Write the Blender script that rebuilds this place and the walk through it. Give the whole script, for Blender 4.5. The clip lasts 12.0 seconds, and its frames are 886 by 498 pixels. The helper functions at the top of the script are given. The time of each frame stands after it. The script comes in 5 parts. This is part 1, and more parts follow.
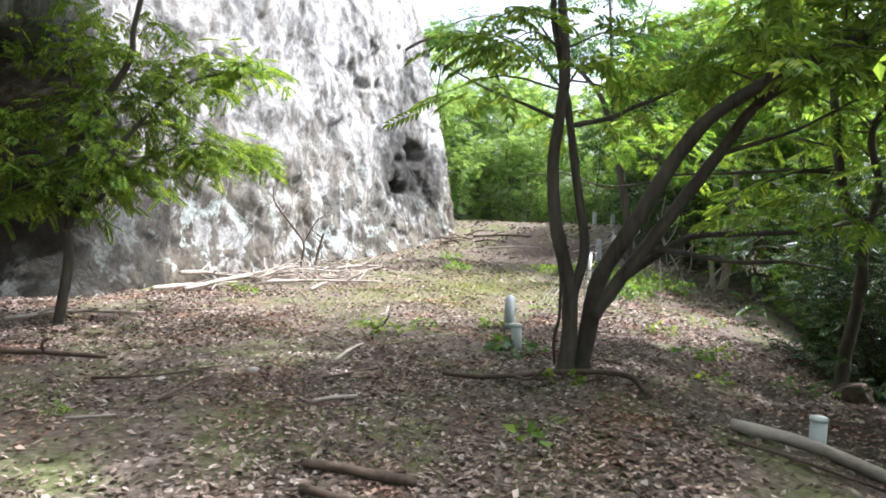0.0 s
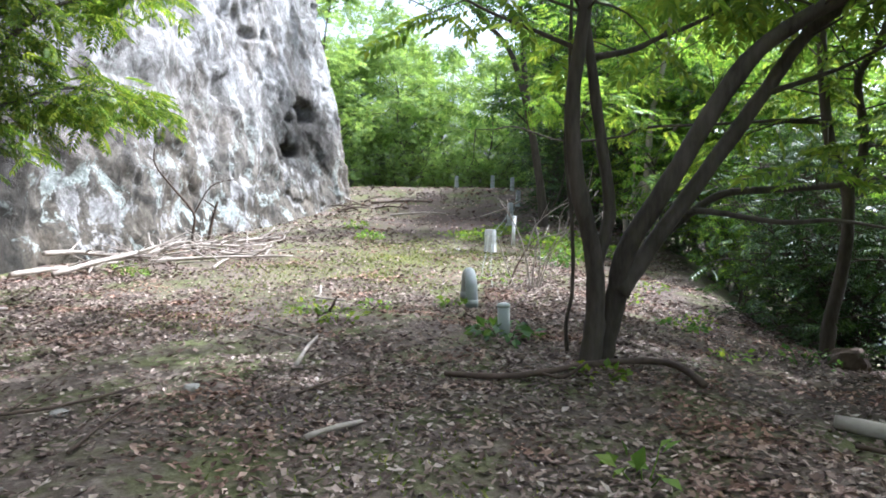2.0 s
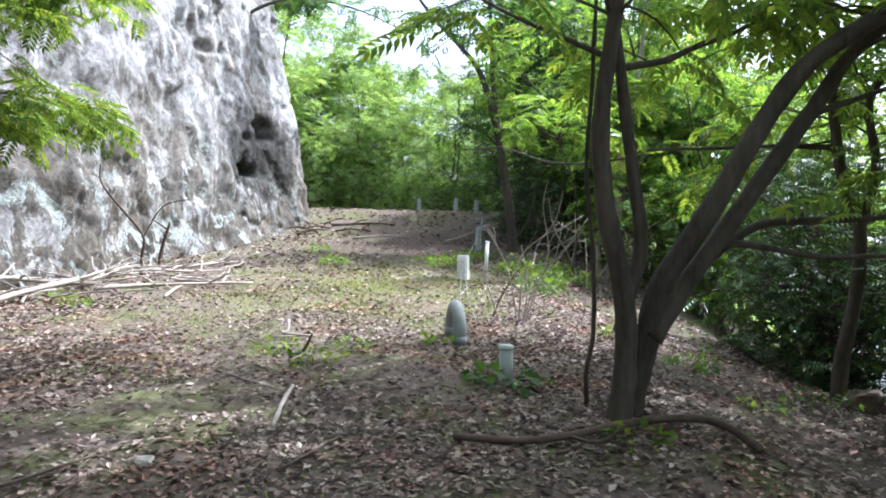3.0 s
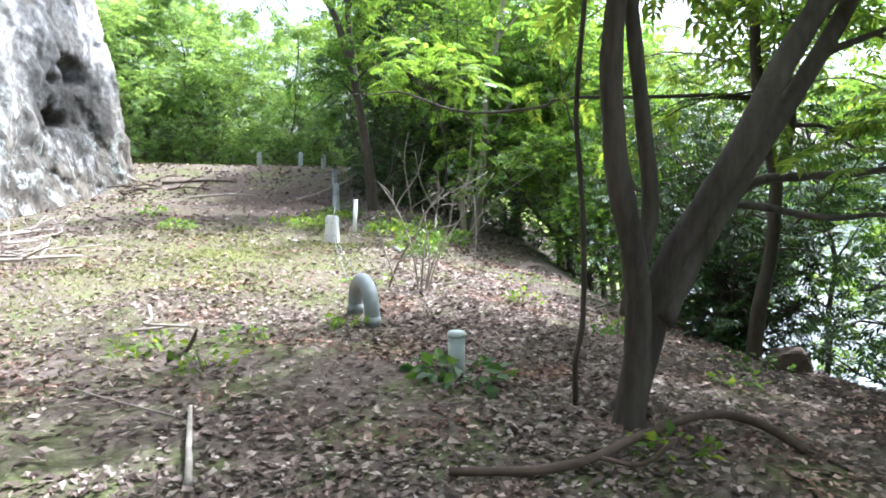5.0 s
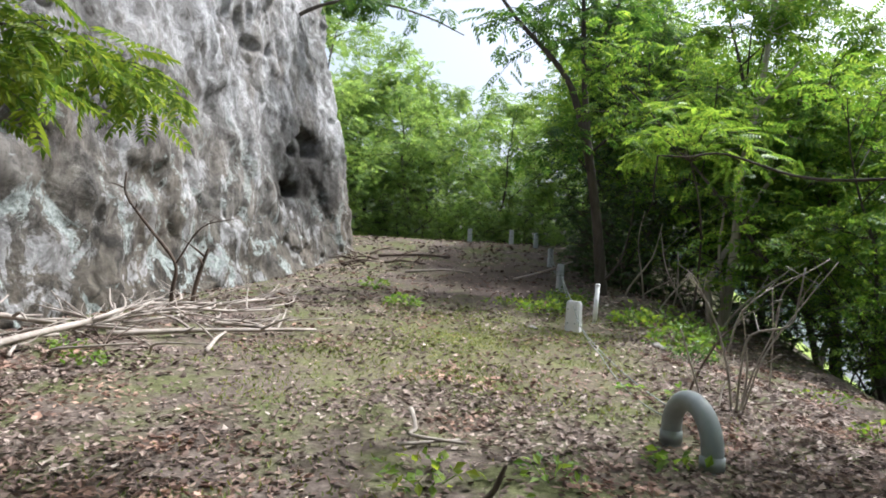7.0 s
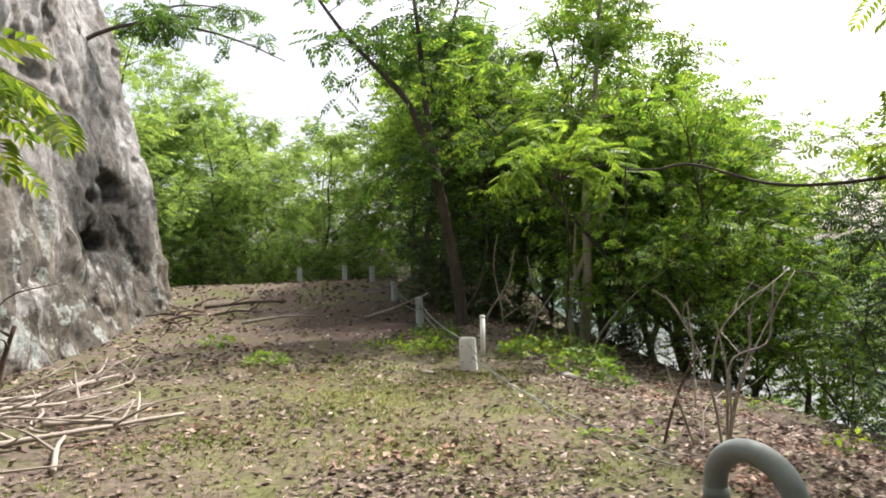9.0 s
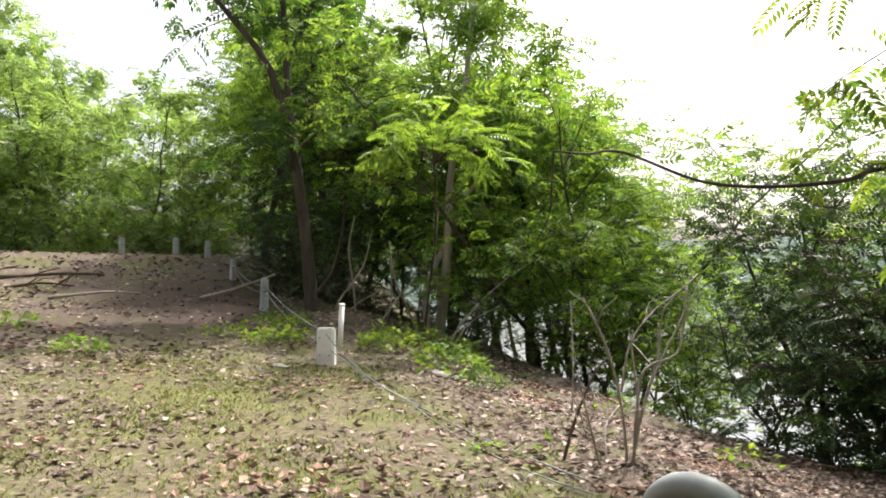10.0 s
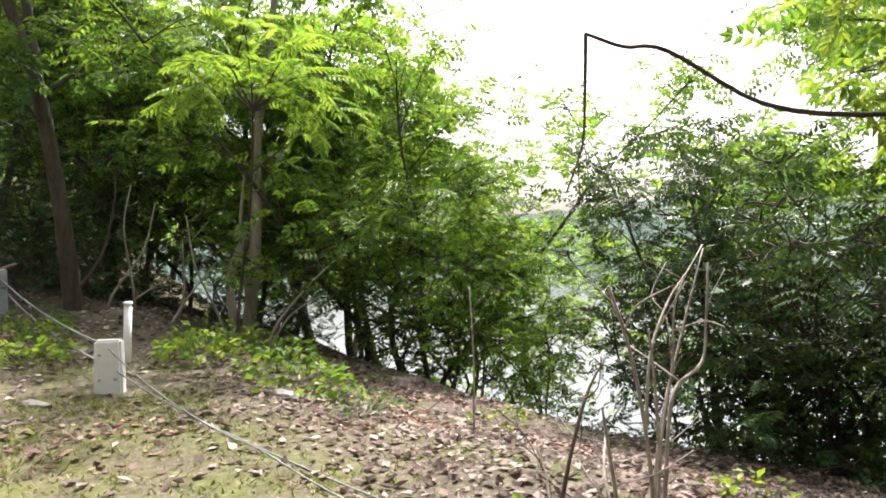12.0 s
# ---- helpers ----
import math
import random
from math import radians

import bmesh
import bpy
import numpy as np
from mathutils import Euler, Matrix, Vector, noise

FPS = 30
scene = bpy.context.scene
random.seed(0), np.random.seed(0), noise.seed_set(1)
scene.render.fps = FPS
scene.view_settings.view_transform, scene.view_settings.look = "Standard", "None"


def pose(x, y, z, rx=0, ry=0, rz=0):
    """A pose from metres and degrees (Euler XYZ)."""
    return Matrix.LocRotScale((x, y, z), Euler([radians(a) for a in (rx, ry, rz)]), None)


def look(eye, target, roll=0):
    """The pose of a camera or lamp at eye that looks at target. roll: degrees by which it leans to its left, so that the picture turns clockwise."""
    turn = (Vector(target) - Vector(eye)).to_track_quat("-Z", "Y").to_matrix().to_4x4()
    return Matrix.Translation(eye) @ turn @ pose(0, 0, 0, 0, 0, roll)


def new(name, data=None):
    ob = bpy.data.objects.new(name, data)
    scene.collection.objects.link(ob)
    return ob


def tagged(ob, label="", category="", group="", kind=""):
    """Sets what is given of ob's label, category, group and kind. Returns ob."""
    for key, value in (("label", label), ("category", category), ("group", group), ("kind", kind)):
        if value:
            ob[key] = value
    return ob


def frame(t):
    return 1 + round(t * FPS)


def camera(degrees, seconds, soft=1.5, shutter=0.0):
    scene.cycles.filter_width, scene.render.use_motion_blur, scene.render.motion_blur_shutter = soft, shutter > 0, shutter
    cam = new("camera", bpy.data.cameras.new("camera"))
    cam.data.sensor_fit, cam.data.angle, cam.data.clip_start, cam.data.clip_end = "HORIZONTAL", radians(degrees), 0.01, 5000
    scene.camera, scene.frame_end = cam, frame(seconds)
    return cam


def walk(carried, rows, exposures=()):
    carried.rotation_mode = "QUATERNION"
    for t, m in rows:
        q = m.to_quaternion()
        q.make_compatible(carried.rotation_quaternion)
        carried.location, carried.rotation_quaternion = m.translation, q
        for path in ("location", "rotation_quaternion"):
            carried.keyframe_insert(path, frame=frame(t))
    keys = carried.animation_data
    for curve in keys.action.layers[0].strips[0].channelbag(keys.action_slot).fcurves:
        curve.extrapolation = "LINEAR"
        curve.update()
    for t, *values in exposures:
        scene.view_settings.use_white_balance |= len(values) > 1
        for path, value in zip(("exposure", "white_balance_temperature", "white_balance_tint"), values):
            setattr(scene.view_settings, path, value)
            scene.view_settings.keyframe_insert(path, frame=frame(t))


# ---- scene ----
cam = camera(65.3, 12.0, soft=1.8)
PATH = [
    (0, (1.267, -2.113, 1.456), (0.847, -0.158, 1.42), 1.9),
    (0.5, (0.932, -1.832, 1.475), (0.448, 0.107, 1.396), 3.5),
    (1, (0.493, -1.51, 1.407), (-0.111, 0.386, 1.2), 1.4),
    (1.5, (0.231, -1.08, 1.365), (-0.184, 0.865, 1.149), -0.6),
    (2, (-0.01, -0.721, 1.402), (-0.065, 1.275, 1.279), 0.6),
    (2.5, (-0.236, -0.328, 1.459), (-0.176, 1.671, 1.418), -0.1),
    (3, (-0.405, 0.131, 1.453), (-0.326, 2.128, 1.395), 1.2),
    (3.2, (-0.502, 0.313, 1.419), (-0.292, 2.3, 1.335), 1.4),
    (4.8, (-1.047, 1.299, 1.481), (-0.427, 3.199, 1.41), 0.8),
    (5, (-1.085, 1.481, 1.488), (-0.525, 3.393, 1.307), 0.5),
    (5.5, (-1.231, 2.017, 1.472), (-1.137, 4.015, 1.439), 1.5),
    (6, (-1.456, 2.434, 1.517), (-1.593, 4.429, 1.503), 4.3),
    (6.5, (-1.664, 2.834, 1.484), (-1.736, 4.832, 1.446), 0.8),
    (7, (-1.898, 3.28, 1.472), (-1.86, 5.279, 1.504), 3.1),
    (7.5, (-2.213, 3.636, 1.418), (-1.978, 5.622, 1.456), 1.2),
    (7.7, (-2.269, 3.754, 1.438), (-1.9, 5.719, 1.392), 0.5),
    (9.3, (-3.08, 5.073, 1.66), (-2.445, 6.964, 1.809), -2.0),
    (9.5, (-3.085, 5.33, 1.684), (-2.42, 7.214, 1.776), -0.2),
    (10, (-3.031, 5.854, 1.677), (-2.0, 7.567, 1.746), 0.3),
    (10.5, (-2.871, 6.421, 1.706), (-1.545, 7.917, 1.743), -1.1),
    (11, (-2.696, 7.057, 1.743), (-1.394, 8.575, 1.726), -2.0),
    (11.5, (-2.537, 7.664, 1.72), (-1.037, 8.987, 1.71), -3.1),
    (12, (-2.351, 8.28, 1.684), (-0.832, 9.581, 1.688), -1.3),
]
EXPOSURE = [(0.0, 1.34, 5750, 12), (0.5, 0.99, 5650, 12), (1.0, 1.09, 5450, 13), (1.5, 1.09, 5450, 13), (2.5, 1.31, 5400, 11), (3.0, 1.16, 5400, 12), (5.0, 1.65, 5400, 11), (5.5, 1.05, 5200, 11), (6.0, 0.7, 5350, 10), (6.5, 0.45, 5550, 10), (7.5, 0.5, 6050, 11), (9.5, 0.68, 6550, 13), (10.5, 0.93, 6450, 13), (12.0, 1.03, 6350, 14)]
walk(cam, [(t, look(e, g, r)) for t, e, g, r in PATH], EXPOSURE)


# ---------------------------------------------------------------- world, sun
SUN_ELEV, SUN_AZ = radians(57), radians(64)     # azimuth clockwise from +y
world = bpy.data.worlds.new("world")
scene.world = world
world.use_nodes = True
wn = world.node_tree.nodes
sky = wn.new("ShaderNodeTexSky")
sky.sky_type, sky.sun_disc = "NISHITA", False
sky.sun_elevation, sky.sun_rotation = SUN_ELEV, SUN_AZ
sky.air_density, sky.dust_density, sky.ozone_density = 1.0, 8.0, 0.8
milky = wn.new("ShaderNodeHueSaturation")       # thin summer haze
milky.inputs["Saturation"].default_value, milky.inputs["Value"].default_value = 0.6, 1.5
wn["Background"].inputs["Strength"].default_value = 0.15
world.node_tree.links.new(sky.outputs[0], milky.inputs["Color"])
world.node_tree.links.new(milky.outputs[0], wn["Background"].inputs["Color"])
sun_data = bpy.data.lights.new("sun", "SUN")
sun_data.energy, sun_data.angle, sun_data.color = 4.5, radians(0.6), (1.0, 0.965, 0.91)
sun = new("sun", sun_data)
sun.matrix_world = look((0, 0, 0), (-math.sin(SUN_AZ) * math.cos(SUN_ELEV), -math.cos(SUN_AZ) * math.cos(SUN_ELEV), -math.sin(SUN_ELEV)))


# ---------------------------------------------------------------- materials
def graph(name, rough=0.8):
    m = bpy.data.materials.new(name)
    m.use_nodes = True
    b = m.node_tree.nodes["Principled BSDF"]
    b.inputs["Roughness"].default_value = rough
    b.inputs["Specular IOR Level"].default_value = 0.3
    return m, m.node_tree, b


def node(nt, kind, **values):
    n = nt.nodes.new(kind)
    for k, v in values.items():
        n.inputs[k].default_value = v
    return n


def coords(nt, scale=(1, 1, 1), local=False):
    if local:
        c = nt.nodes.new("ShaderNodeTexCoord").outputs["Object"]
    else:
        c = nt.nodes.new("ShaderNodeNewGeometry").outputs["Position"]
    mp = nt.nodes.new("ShaderNodeMapping")
    mp.inputs["Scale"].default_value = scale
    nt.links.new(c, mp.inputs["Vector"])
    return mp.outputs[0]


def noise_tex(nt, vec, scale, detail=6.0, rough=0.55, distort=0.0):
    n = node(nt, "ShaderNodeTexNoise", Scale=scale, Detail=detail, Roughness=rough, Distortion=distort)
    nt.links.new(vec, n.inputs["Vector"])
    return n.outputs["Fac"]


def ramp(nt, fac, stops):
    r = nt.nodes.new("ShaderNodeValToRGB")
    el = r.color_ramp.elements
    while len(el) < len(stops):
        el.new(0.5)
    for e, (p, c) in zip(el, stops):
        e.position = p
        e.color = (*c, 1) if isinstance(c, tuple) else (c, c, c, 1)
    nt.links.new(fac, r.inputs["Fac"])
    return r.outputs["Color"]


def mix(nt, fac, a, b, mode="MIX"):
    n = nt.nodes.new("ShaderNodeMix")
    n.data_type, n.blend_type = "RGBA", mode
    for s, v in ((0, fac), (6, a), (7, b)):
        if isinstance(v, (int, float)):
            n.inputs[s].default_value = v
        elif isinstance(v, tuple):
            n.inputs[s].default_value = (*v, 1)
        else:
            nt.links.new(v, n.inputs[s])
    return n.outputs[2]


def bump(nt, b, height, strength, dist):
    n = node(nt, "ShaderNodeBump", Strength=strength, Distance=dist)
    nt.links.new(height, n.inputs["Height"])
    nt.links.new(n.outputs[0], b.inputs["Normal"])


def leaf_material(name, dark, mid, light, gloss=0.5, through_light=0.5):
    """Thin green leaf: scatters on both sides and lets light through."""
    m, nt, b = graph(name, gloss)
    geo = nt.nodes.new("ShaderNodeNewGeometry")
    col = ramp(nt, geo.outputs["Random Per Island"], ((0.0, dark), (0.5, mid), (1.0, light)))
    big = ramp(nt, noise_tex(nt, coords(nt), 0.7, 2), ((0.35, 0.72), (0.65, 1.25)))
    col = mix(nt, 1.0, col, big, "MULTIPLY")
    nt.links.new(col, b.inputs["Base Color"])
    tr = nt.nodes.new("ShaderNodeBsdfTranslucent")
    warm = mix(nt, 1.0, col, (1.25, 1.15, 0.58), "MULTIPLY")
    nt.links.new(warm, tr.inputs["Color"])
    sh = nt.nodes.new("ShaderNodeMixShader")
    sh.inputs[0].default_value = through_light
    nt.links.new(b.outputs[0], sh.inputs[1])
    nt.links.new(tr.outputs[0], sh.inputs[2])
    nt.links.new(sh.outputs[0], nt.nodes["Material Output"].inputs["Surface"])
    return m


def simple(name, a, b_col, scale, rough=0.8, relief=0.3, dist=0.01, stretch=(1, 1, 1), local=True, metal=0.0, mid=None):
    m, nt, b = graph(name, rough)
    v = coords(nt, stretch, local)
    n1 = noise_tex(nt, v, scale, 8, 0.62)
    n2 = noise_tex(nt, v, scale * 0.17, 3, 0.5)
    stops = ((0.3, a), (0.7, b_col)) if mid is None else ((0.3, a), (0.5, mid), (0.7, b_col))
    c = mix(nt, 0.55, ramp(nt, n1, stops), ramp(nt, n2, stops))
    nt.links.new(c, b.inputs["Base Color"])
    b.inputs["Metallic"].default_value = metal
    bump(nt, b, n1, relief, dist)
    return m


LEAF_NEAR = leaf_material("leaf_walnut", (0.085, 0.165, 0.028), (0.16, 0.26, 0.042), (0.28, 0.36, 0.06), 0.5, 0.6)
LEAF_BRIGHT = leaf_material("leaf_young", (0.10, 0.20, 0.035), (0.165, 0.285, 0.05), (0.25, 0.36, 0.065), 0.45, 0.5)
LEAF_WOOD = leaf_material("leaf_wood", (0.075, 0.165, 0.035), (0.145, 0.265, 0.05), (0.25, 0.36, 0.07), 0.5, 0.6)
LEAF_DARK = leaf_material("leaf_dark", (0.04, 0.105, 0.03), (0.08, 0.17, 0.04), (0.14, 0.24, 0.05), 0.4, 0.5)
# darker, less translucent leaf: the bank's deep shade is put into its colour
LEAF_SHADE = leaf_material("leaf_shaded", (0.022, 0.055, 0.018), (0.045, 0.09, 0.025), (0.085, 0.15, 0.04), 0.4, 0.2)
GRASS = leaf_material("grass_blade", (0.09, 0.13, 0.03), (0.15, 0.19, 0.045), (0.24, 0.24, 0.07), 0.6, 0.3)
BARK = simple("bark_brown", (0.03, 0.024, 0.019), (0.12, 0.10, 0.08), 28, 0.9, 0.8, 0.012, (1, 1, 0.22))
BARK_PALE = simple("bark_pale", (0.19, 0.16, 0.125), (0.46, 0.41, 0.33), 22, 0.9, 0.6, 0.01, (1, 1, 0.3))
DEADWOOD = simple("dead_wood", (0.17, 0.14, 0.115), (0.47, 0.42, 0.365), 20, 0.85, 0.5, 0.006, (0.4, 1, 1))
DARKWOOD = simple("rotten_wood", (0.03, 0.022, 0.016), (0.14, 0.10, 0.075), 20, 0.9, 0.7, 0.008)
PIPE = simple("grey_pvc", (0.19, 0.22, 0.22), (0.30, 0.33, 0.33), 9, 0.45, 0.12, 0.003, mid=(0.25, 0.28, 0.28))
PIPE_PALE = simple("weathered_pale_pvc", (0.36, 0.40, 0.38), (0.56, 0.60, 0.57), 9, 0.5, 0.12, 0.003)
WHITE = simple("weathered_white_paint", (0.72, 0.72, 0.70), (0.88, 0.88, 0.88), 12, 0.6, 0.25, 0.004, mid=(0.84, 0.84, 0.83))
CONCRETE = simple("grey_concrete", (0.30, 0.32, 0.33), (0.55, 0.57, 0.57), 14, 0.9, 0.4, 0.006)
ROPE = simple("grey_rope", (0.12, 0.135, 0.12), (0.29, 0.32, 0.29), 60, 0.9, 0.5, 0.004)
STONE = simple("pale_stone", (0.20, 0.19, 0.17), (0.44, 0.42, 0.38), 9, 0.9, 0.6, 0.01)


def cliff_material():
    m, nt, b = graph("weathered_tuff", 0.93)
    b.inputs["Specular IOR Level"].default_value = 0.15
    v = coords(nt)
    streak = coords(nt, (1.0, 1.0, 0.62))
    fine = noise_tex(nt, v, 11.0, 10, 0.72)
    patch = noise_tex(nt, streak, 0.9, 9, 0.66, 0.5)
    patch2 = noise_tex(nt, coords(nt, (1.0, 1.0, 0.8)), 2.3, 9, 0.68, 0.7)
    base = ramp(nt, patch, ((0.38, (0.12, 0.112, 0.10)), (0.45, (0.23, 0.222, 0.21)), (0.54, (0.34, 0.334, 0.325)), (0.60, (0.50, 0.497, 0.49))))
    crust = ramp(nt, patch2, ((0.425, (0.07, 0.062, 0.052)), (0.45, (0.20, 0.19, 0.178)), (0.535, (0.32, 0.315, 0.307)), (0.555, (0.52, 0.518, 0.512))))
    col = mix(nt, 0.5, base, crust)
    # dark brown algae crust and pale green lichen, strongest in the lowest metres where damp keeps them; the crust is
    # spread wider to paint in tree shade
    z = nt.nodes.new("ShaderNodeSeparateXYZ")
    nt.links.new(v, z.inputs[0])
    low = ramp(nt, node_map(nt, z.outputs["Z"], 0.2, 5.5), ((0.0, 1.0), (0.55, 0.75), (1.0, 0.0)))
    moss = ramp(nt, noise_tex(nt, streak, 1.0, 9, 0.7, 0.5), ((0.425, 0.0), (0.455, 0.93)))
    moss_shade = mix(nt, 1.0, low, moss, "MULTIPLY")
    col = mix(nt, moss_shade, col, ramp(nt, patch2, ((0.4, (0.032, 0.028, 0.021)), (0.6, (0.13, 0.108, 0.077)))))
    lich = ramp(nt, noise_tex(nt, v, 1.15, 10, 0.72, 0.7), ((0.55, 0.0), (0.575, 1.0)))
    lf = mix(nt, 1.0, low, lich, "MULTIPLY")
    col = mix(nt, lf, col, ramp(nt, fine, ((0.35, (0.22, 0.255, 0.235)), (0.6, (0.44, 0.48, 0.45)))))
    # rusty tan stains, and black-brown patches round the hollows: damp rock with the recesses' shade painted in
    tan = ramp(nt, noise_tex(nt, streak, 0.55, 6, 0.6, 0.4), ((0.52, 0.0), (0.64, 0.25)))
    col = mix(nt, tan, col, (0.27, 0.22, 0.165))
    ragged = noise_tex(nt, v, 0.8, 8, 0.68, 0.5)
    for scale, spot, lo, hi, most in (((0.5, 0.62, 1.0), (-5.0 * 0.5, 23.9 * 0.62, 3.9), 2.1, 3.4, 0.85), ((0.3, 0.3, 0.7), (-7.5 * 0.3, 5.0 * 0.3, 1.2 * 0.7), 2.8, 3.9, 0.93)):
        damp_shade = nt.nodes.new("ShaderNodeVectorMath")
        damp_shade.operation = "DISTANCE"
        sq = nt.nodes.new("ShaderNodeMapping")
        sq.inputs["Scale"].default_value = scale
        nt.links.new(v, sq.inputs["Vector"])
        nt.links.new(sq.outputs[0], damp_shade.inputs[0])
        damp_shade.inputs[1].default_value = spot
        shade_edge = nt.nodes.new("ShaderNodeMath")
        shade_edge.operation = "MULTIPLY_ADD"
        nt.links.new(ragged, shade_edge.inputs[0])
        shade_edge.inputs[1].default_value = 3.2
        nt.links.new(damp_shade.outputs["Value"], shade_edge.inputs[2])
        col = mix(nt, ramp(nt, node_map(nt, shade_edge.outputs[0], lo, hi), ((0.0, most), (0.6, most * 0.8), (1.0, 0.0))), col, (0.03, 0.028, 0.024))
    grain = ramp(nt, fine, ((0.3, 0.62), (0.62, 1.12)))
    col = mix(nt, 1.0, col, grain, "MULTIPLY")
    nt.links.new(col, b.inputs["Base Color"])
    rough = noise_tex(nt, v, 4.5, 14, 0.74, 0.4)
    bump(nt, b, rough, 1.0, 0.13)
    return m


def node_map(nt, val, lo, hi):
    n = nt.nodes.new("ShaderNodeMapRange")
    n.inputs["From Min"].default_value, n.inputs["From Max"].default_value = lo, hi
    nt.links.new(val, n.inputs["Value"])
    return n.outputs[0]


def ground_material():
    m, nt, b = graph("forest_soil", 0.95)
    b.inputs["Specular IOR Level"].default_value = 0.1
    v = coords(nt)
    n1 = noise_tex(nt, v, 14, 10, 0.7)
    n2 = noise_tex(nt, v, 1.3, 6, 0.6)
    soil = ramp(nt, n1, ((0.3, (0.06, 0.046, 0.038)), (0.55, (0.14, 0.112, 0.093)), (0.72, (0.26, 0.22, 0.185))))
    dry = ramp(nt, n1, ((0.3, (0.06, 0.054, 0.03)), (0.55, (0.135, 0.12, 0.07)), (0.75, (0.27, 0.24, 0.155))))
    moss = ramp(nt, n1, ((0.3, (0.05, 0.06, 0.02)), (0.7, (0.15, 0.17, 0.06))))
    col = mix(nt, ramp(nt, n2, ((0.45, 0.0), (0.6, 0.75))), soil, moss)
    # trodden, sun-dried clearing
    dist = nt.nodes.new("ShaderNodeVectorMath")
    dist.operation = "DISTANCE"
    mp = nt.nodes.new("ShaderNodeMapping")
    mp.inputs["Scale"].default_value = (1.0, 0.62, 0.0)
    nt.links.new(v, mp.inputs["Vector"])
    nt.links.new(mp.outputs[0], dist.inputs[0])
    dist.inputs[1].default_value = (-1.3, 8.4, 0.0)
    jag = nt.nodes.new("ShaderNodeMath")
    jag.operation = "MULTIPLY_ADD"
    nt.links.new(n2, jag.inputs[0])
    jag.inputs[1].default_value = 2.2
    nt.links.new(dist.outputs["Value"], jag.inputs[2])
    clear = ramp(nt, node_map(nt, jag.outputs[0], 1.8, 4.6), ((0.0, 0.85), (1.0, 0.0)))
    turf = ramp(nt, noise_tex(nt, v, 2.6, 7, 0.7, 0.6), ((0.46, 0.0), (0.58, 0.8)))
    dry = mix(nt, turf, dry, ramp(nt, n1, ((0.3, (0.06, 0.075, 0.02)), (0.7, (0.19, 0.20, 0.06)))))
    col = mix(nt, clear, col, dry)
    # dark bare humus under the forked tree, with the shade on it painted in
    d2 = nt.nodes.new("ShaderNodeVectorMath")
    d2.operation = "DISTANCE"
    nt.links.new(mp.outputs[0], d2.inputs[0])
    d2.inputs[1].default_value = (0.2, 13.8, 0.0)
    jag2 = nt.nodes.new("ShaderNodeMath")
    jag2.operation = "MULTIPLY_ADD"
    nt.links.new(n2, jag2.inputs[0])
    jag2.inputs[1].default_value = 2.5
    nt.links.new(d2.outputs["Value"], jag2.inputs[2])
    humus_shade = ramp(nt, node_map(nt, jag2.outputs[0], 2.6, 5.2), ((0.0, 0.9), (1.0, 0.0)))
    col = mix(nt, humus_shade, col, ramp(nt, n1, ((0.3, (0.03, 0.022, 0.018)), (0.7, (0.095, 0.07, 0.058)))))
    # dark soil towards the brink, darkened further to paint in the deep shade
    d3 = nt.nodes.new("ShaderNodeVectorMath")
    d3.operation = "DISTANCE"
    nt.links.new(mp.outputs[0], d3.inputs[0])
    d3.inputs[1].default_value = (4.2, 3.6, 0.0)
    jag3 = nt.nodes.new("ShaderNodeMath")
    jag3.operation = "MULTIPLY_ADD"
    nt.links.new(n2, jag3.inputs[0])
    jag3.inputs[1].default_value = 1.6
    nt.links.new(d3.outputs["Value"], jag3.inputs[2])
    loam_shade = ramp(nt, node_map(nt, jag3.outputs[0], 2.0, 3.4), ((0.0, 0.9), (1.0, 0.0)))
    col = mix(nt, loam_shade, col, ramp(nt, n1, ((0.3, (0.03, 0.022, 0.018)), (0.7, (0.10, 0.075, 0.058)))))
    # sunny meadow beyond the rise
    y = nt.nodes.new("ShaderNodeSeparateXYZ")
    nt.links.new(v, y.inputs[0])
    far = ramp(nt, node_map(nt, y.outputs["Y"], 34.0, 38.0), ((0.0, 0.0), (1.0, 1.0)))
    col = mix(nt, far, col, (0.20, 0.26, 0.06))
    nt.links.new(col, b.inputs["Base Color"])
    bump(nt, b, n1, 0.9, 0.03)
    return m


def litter_material():
    m, nt, b = graph("dry_leaf", 0.75)
    geo = nt.nodes.new("ShaderNodeNewGeometry")
    col = ramp(nt, geo.outputs["Random Per Island"], (
        (0.0, (0.062, 0.043, 0.034)), (0.25, (0.105, 0.074, 0.059)), (0.5, (0.165, 0.12, 0.098)),
        (0.72, (0.25, 0.19, 0.158)), (0.9, (0.33, 0.265, 0.22)), (1.0, (0.48, 0.41, 0.355))))
    red = ramp(nt, noise_tex(nt, coords(nt), 0.9, 3), ((0.5, (1.0, 1.0, 1.0)), (0.65, (1.15, 0.90, 0.78))))
    col = mix(nt, 1.0, col, red, "MULTIPLY")
    nt.links.new(col, b.inputs["Base Color"])
    tr = nt.nodes.new("ShaderNodeBsdfTranslucent")
    nt.links.new(col, tr.inputs["Color"])
    sh = nt.nodes.new("ShaderNodeMixShader")
    sh.inputs[0].default_value = 0.12
    nt.links.new(b.outputs[0], sh.inputs[1])
    nt.links.new(tr.outputs[0], sh.inputs[2])
    nt.links.new(sh.outputs[0], nt.nodes["Material Output"].inputs["Surface"])
    return m


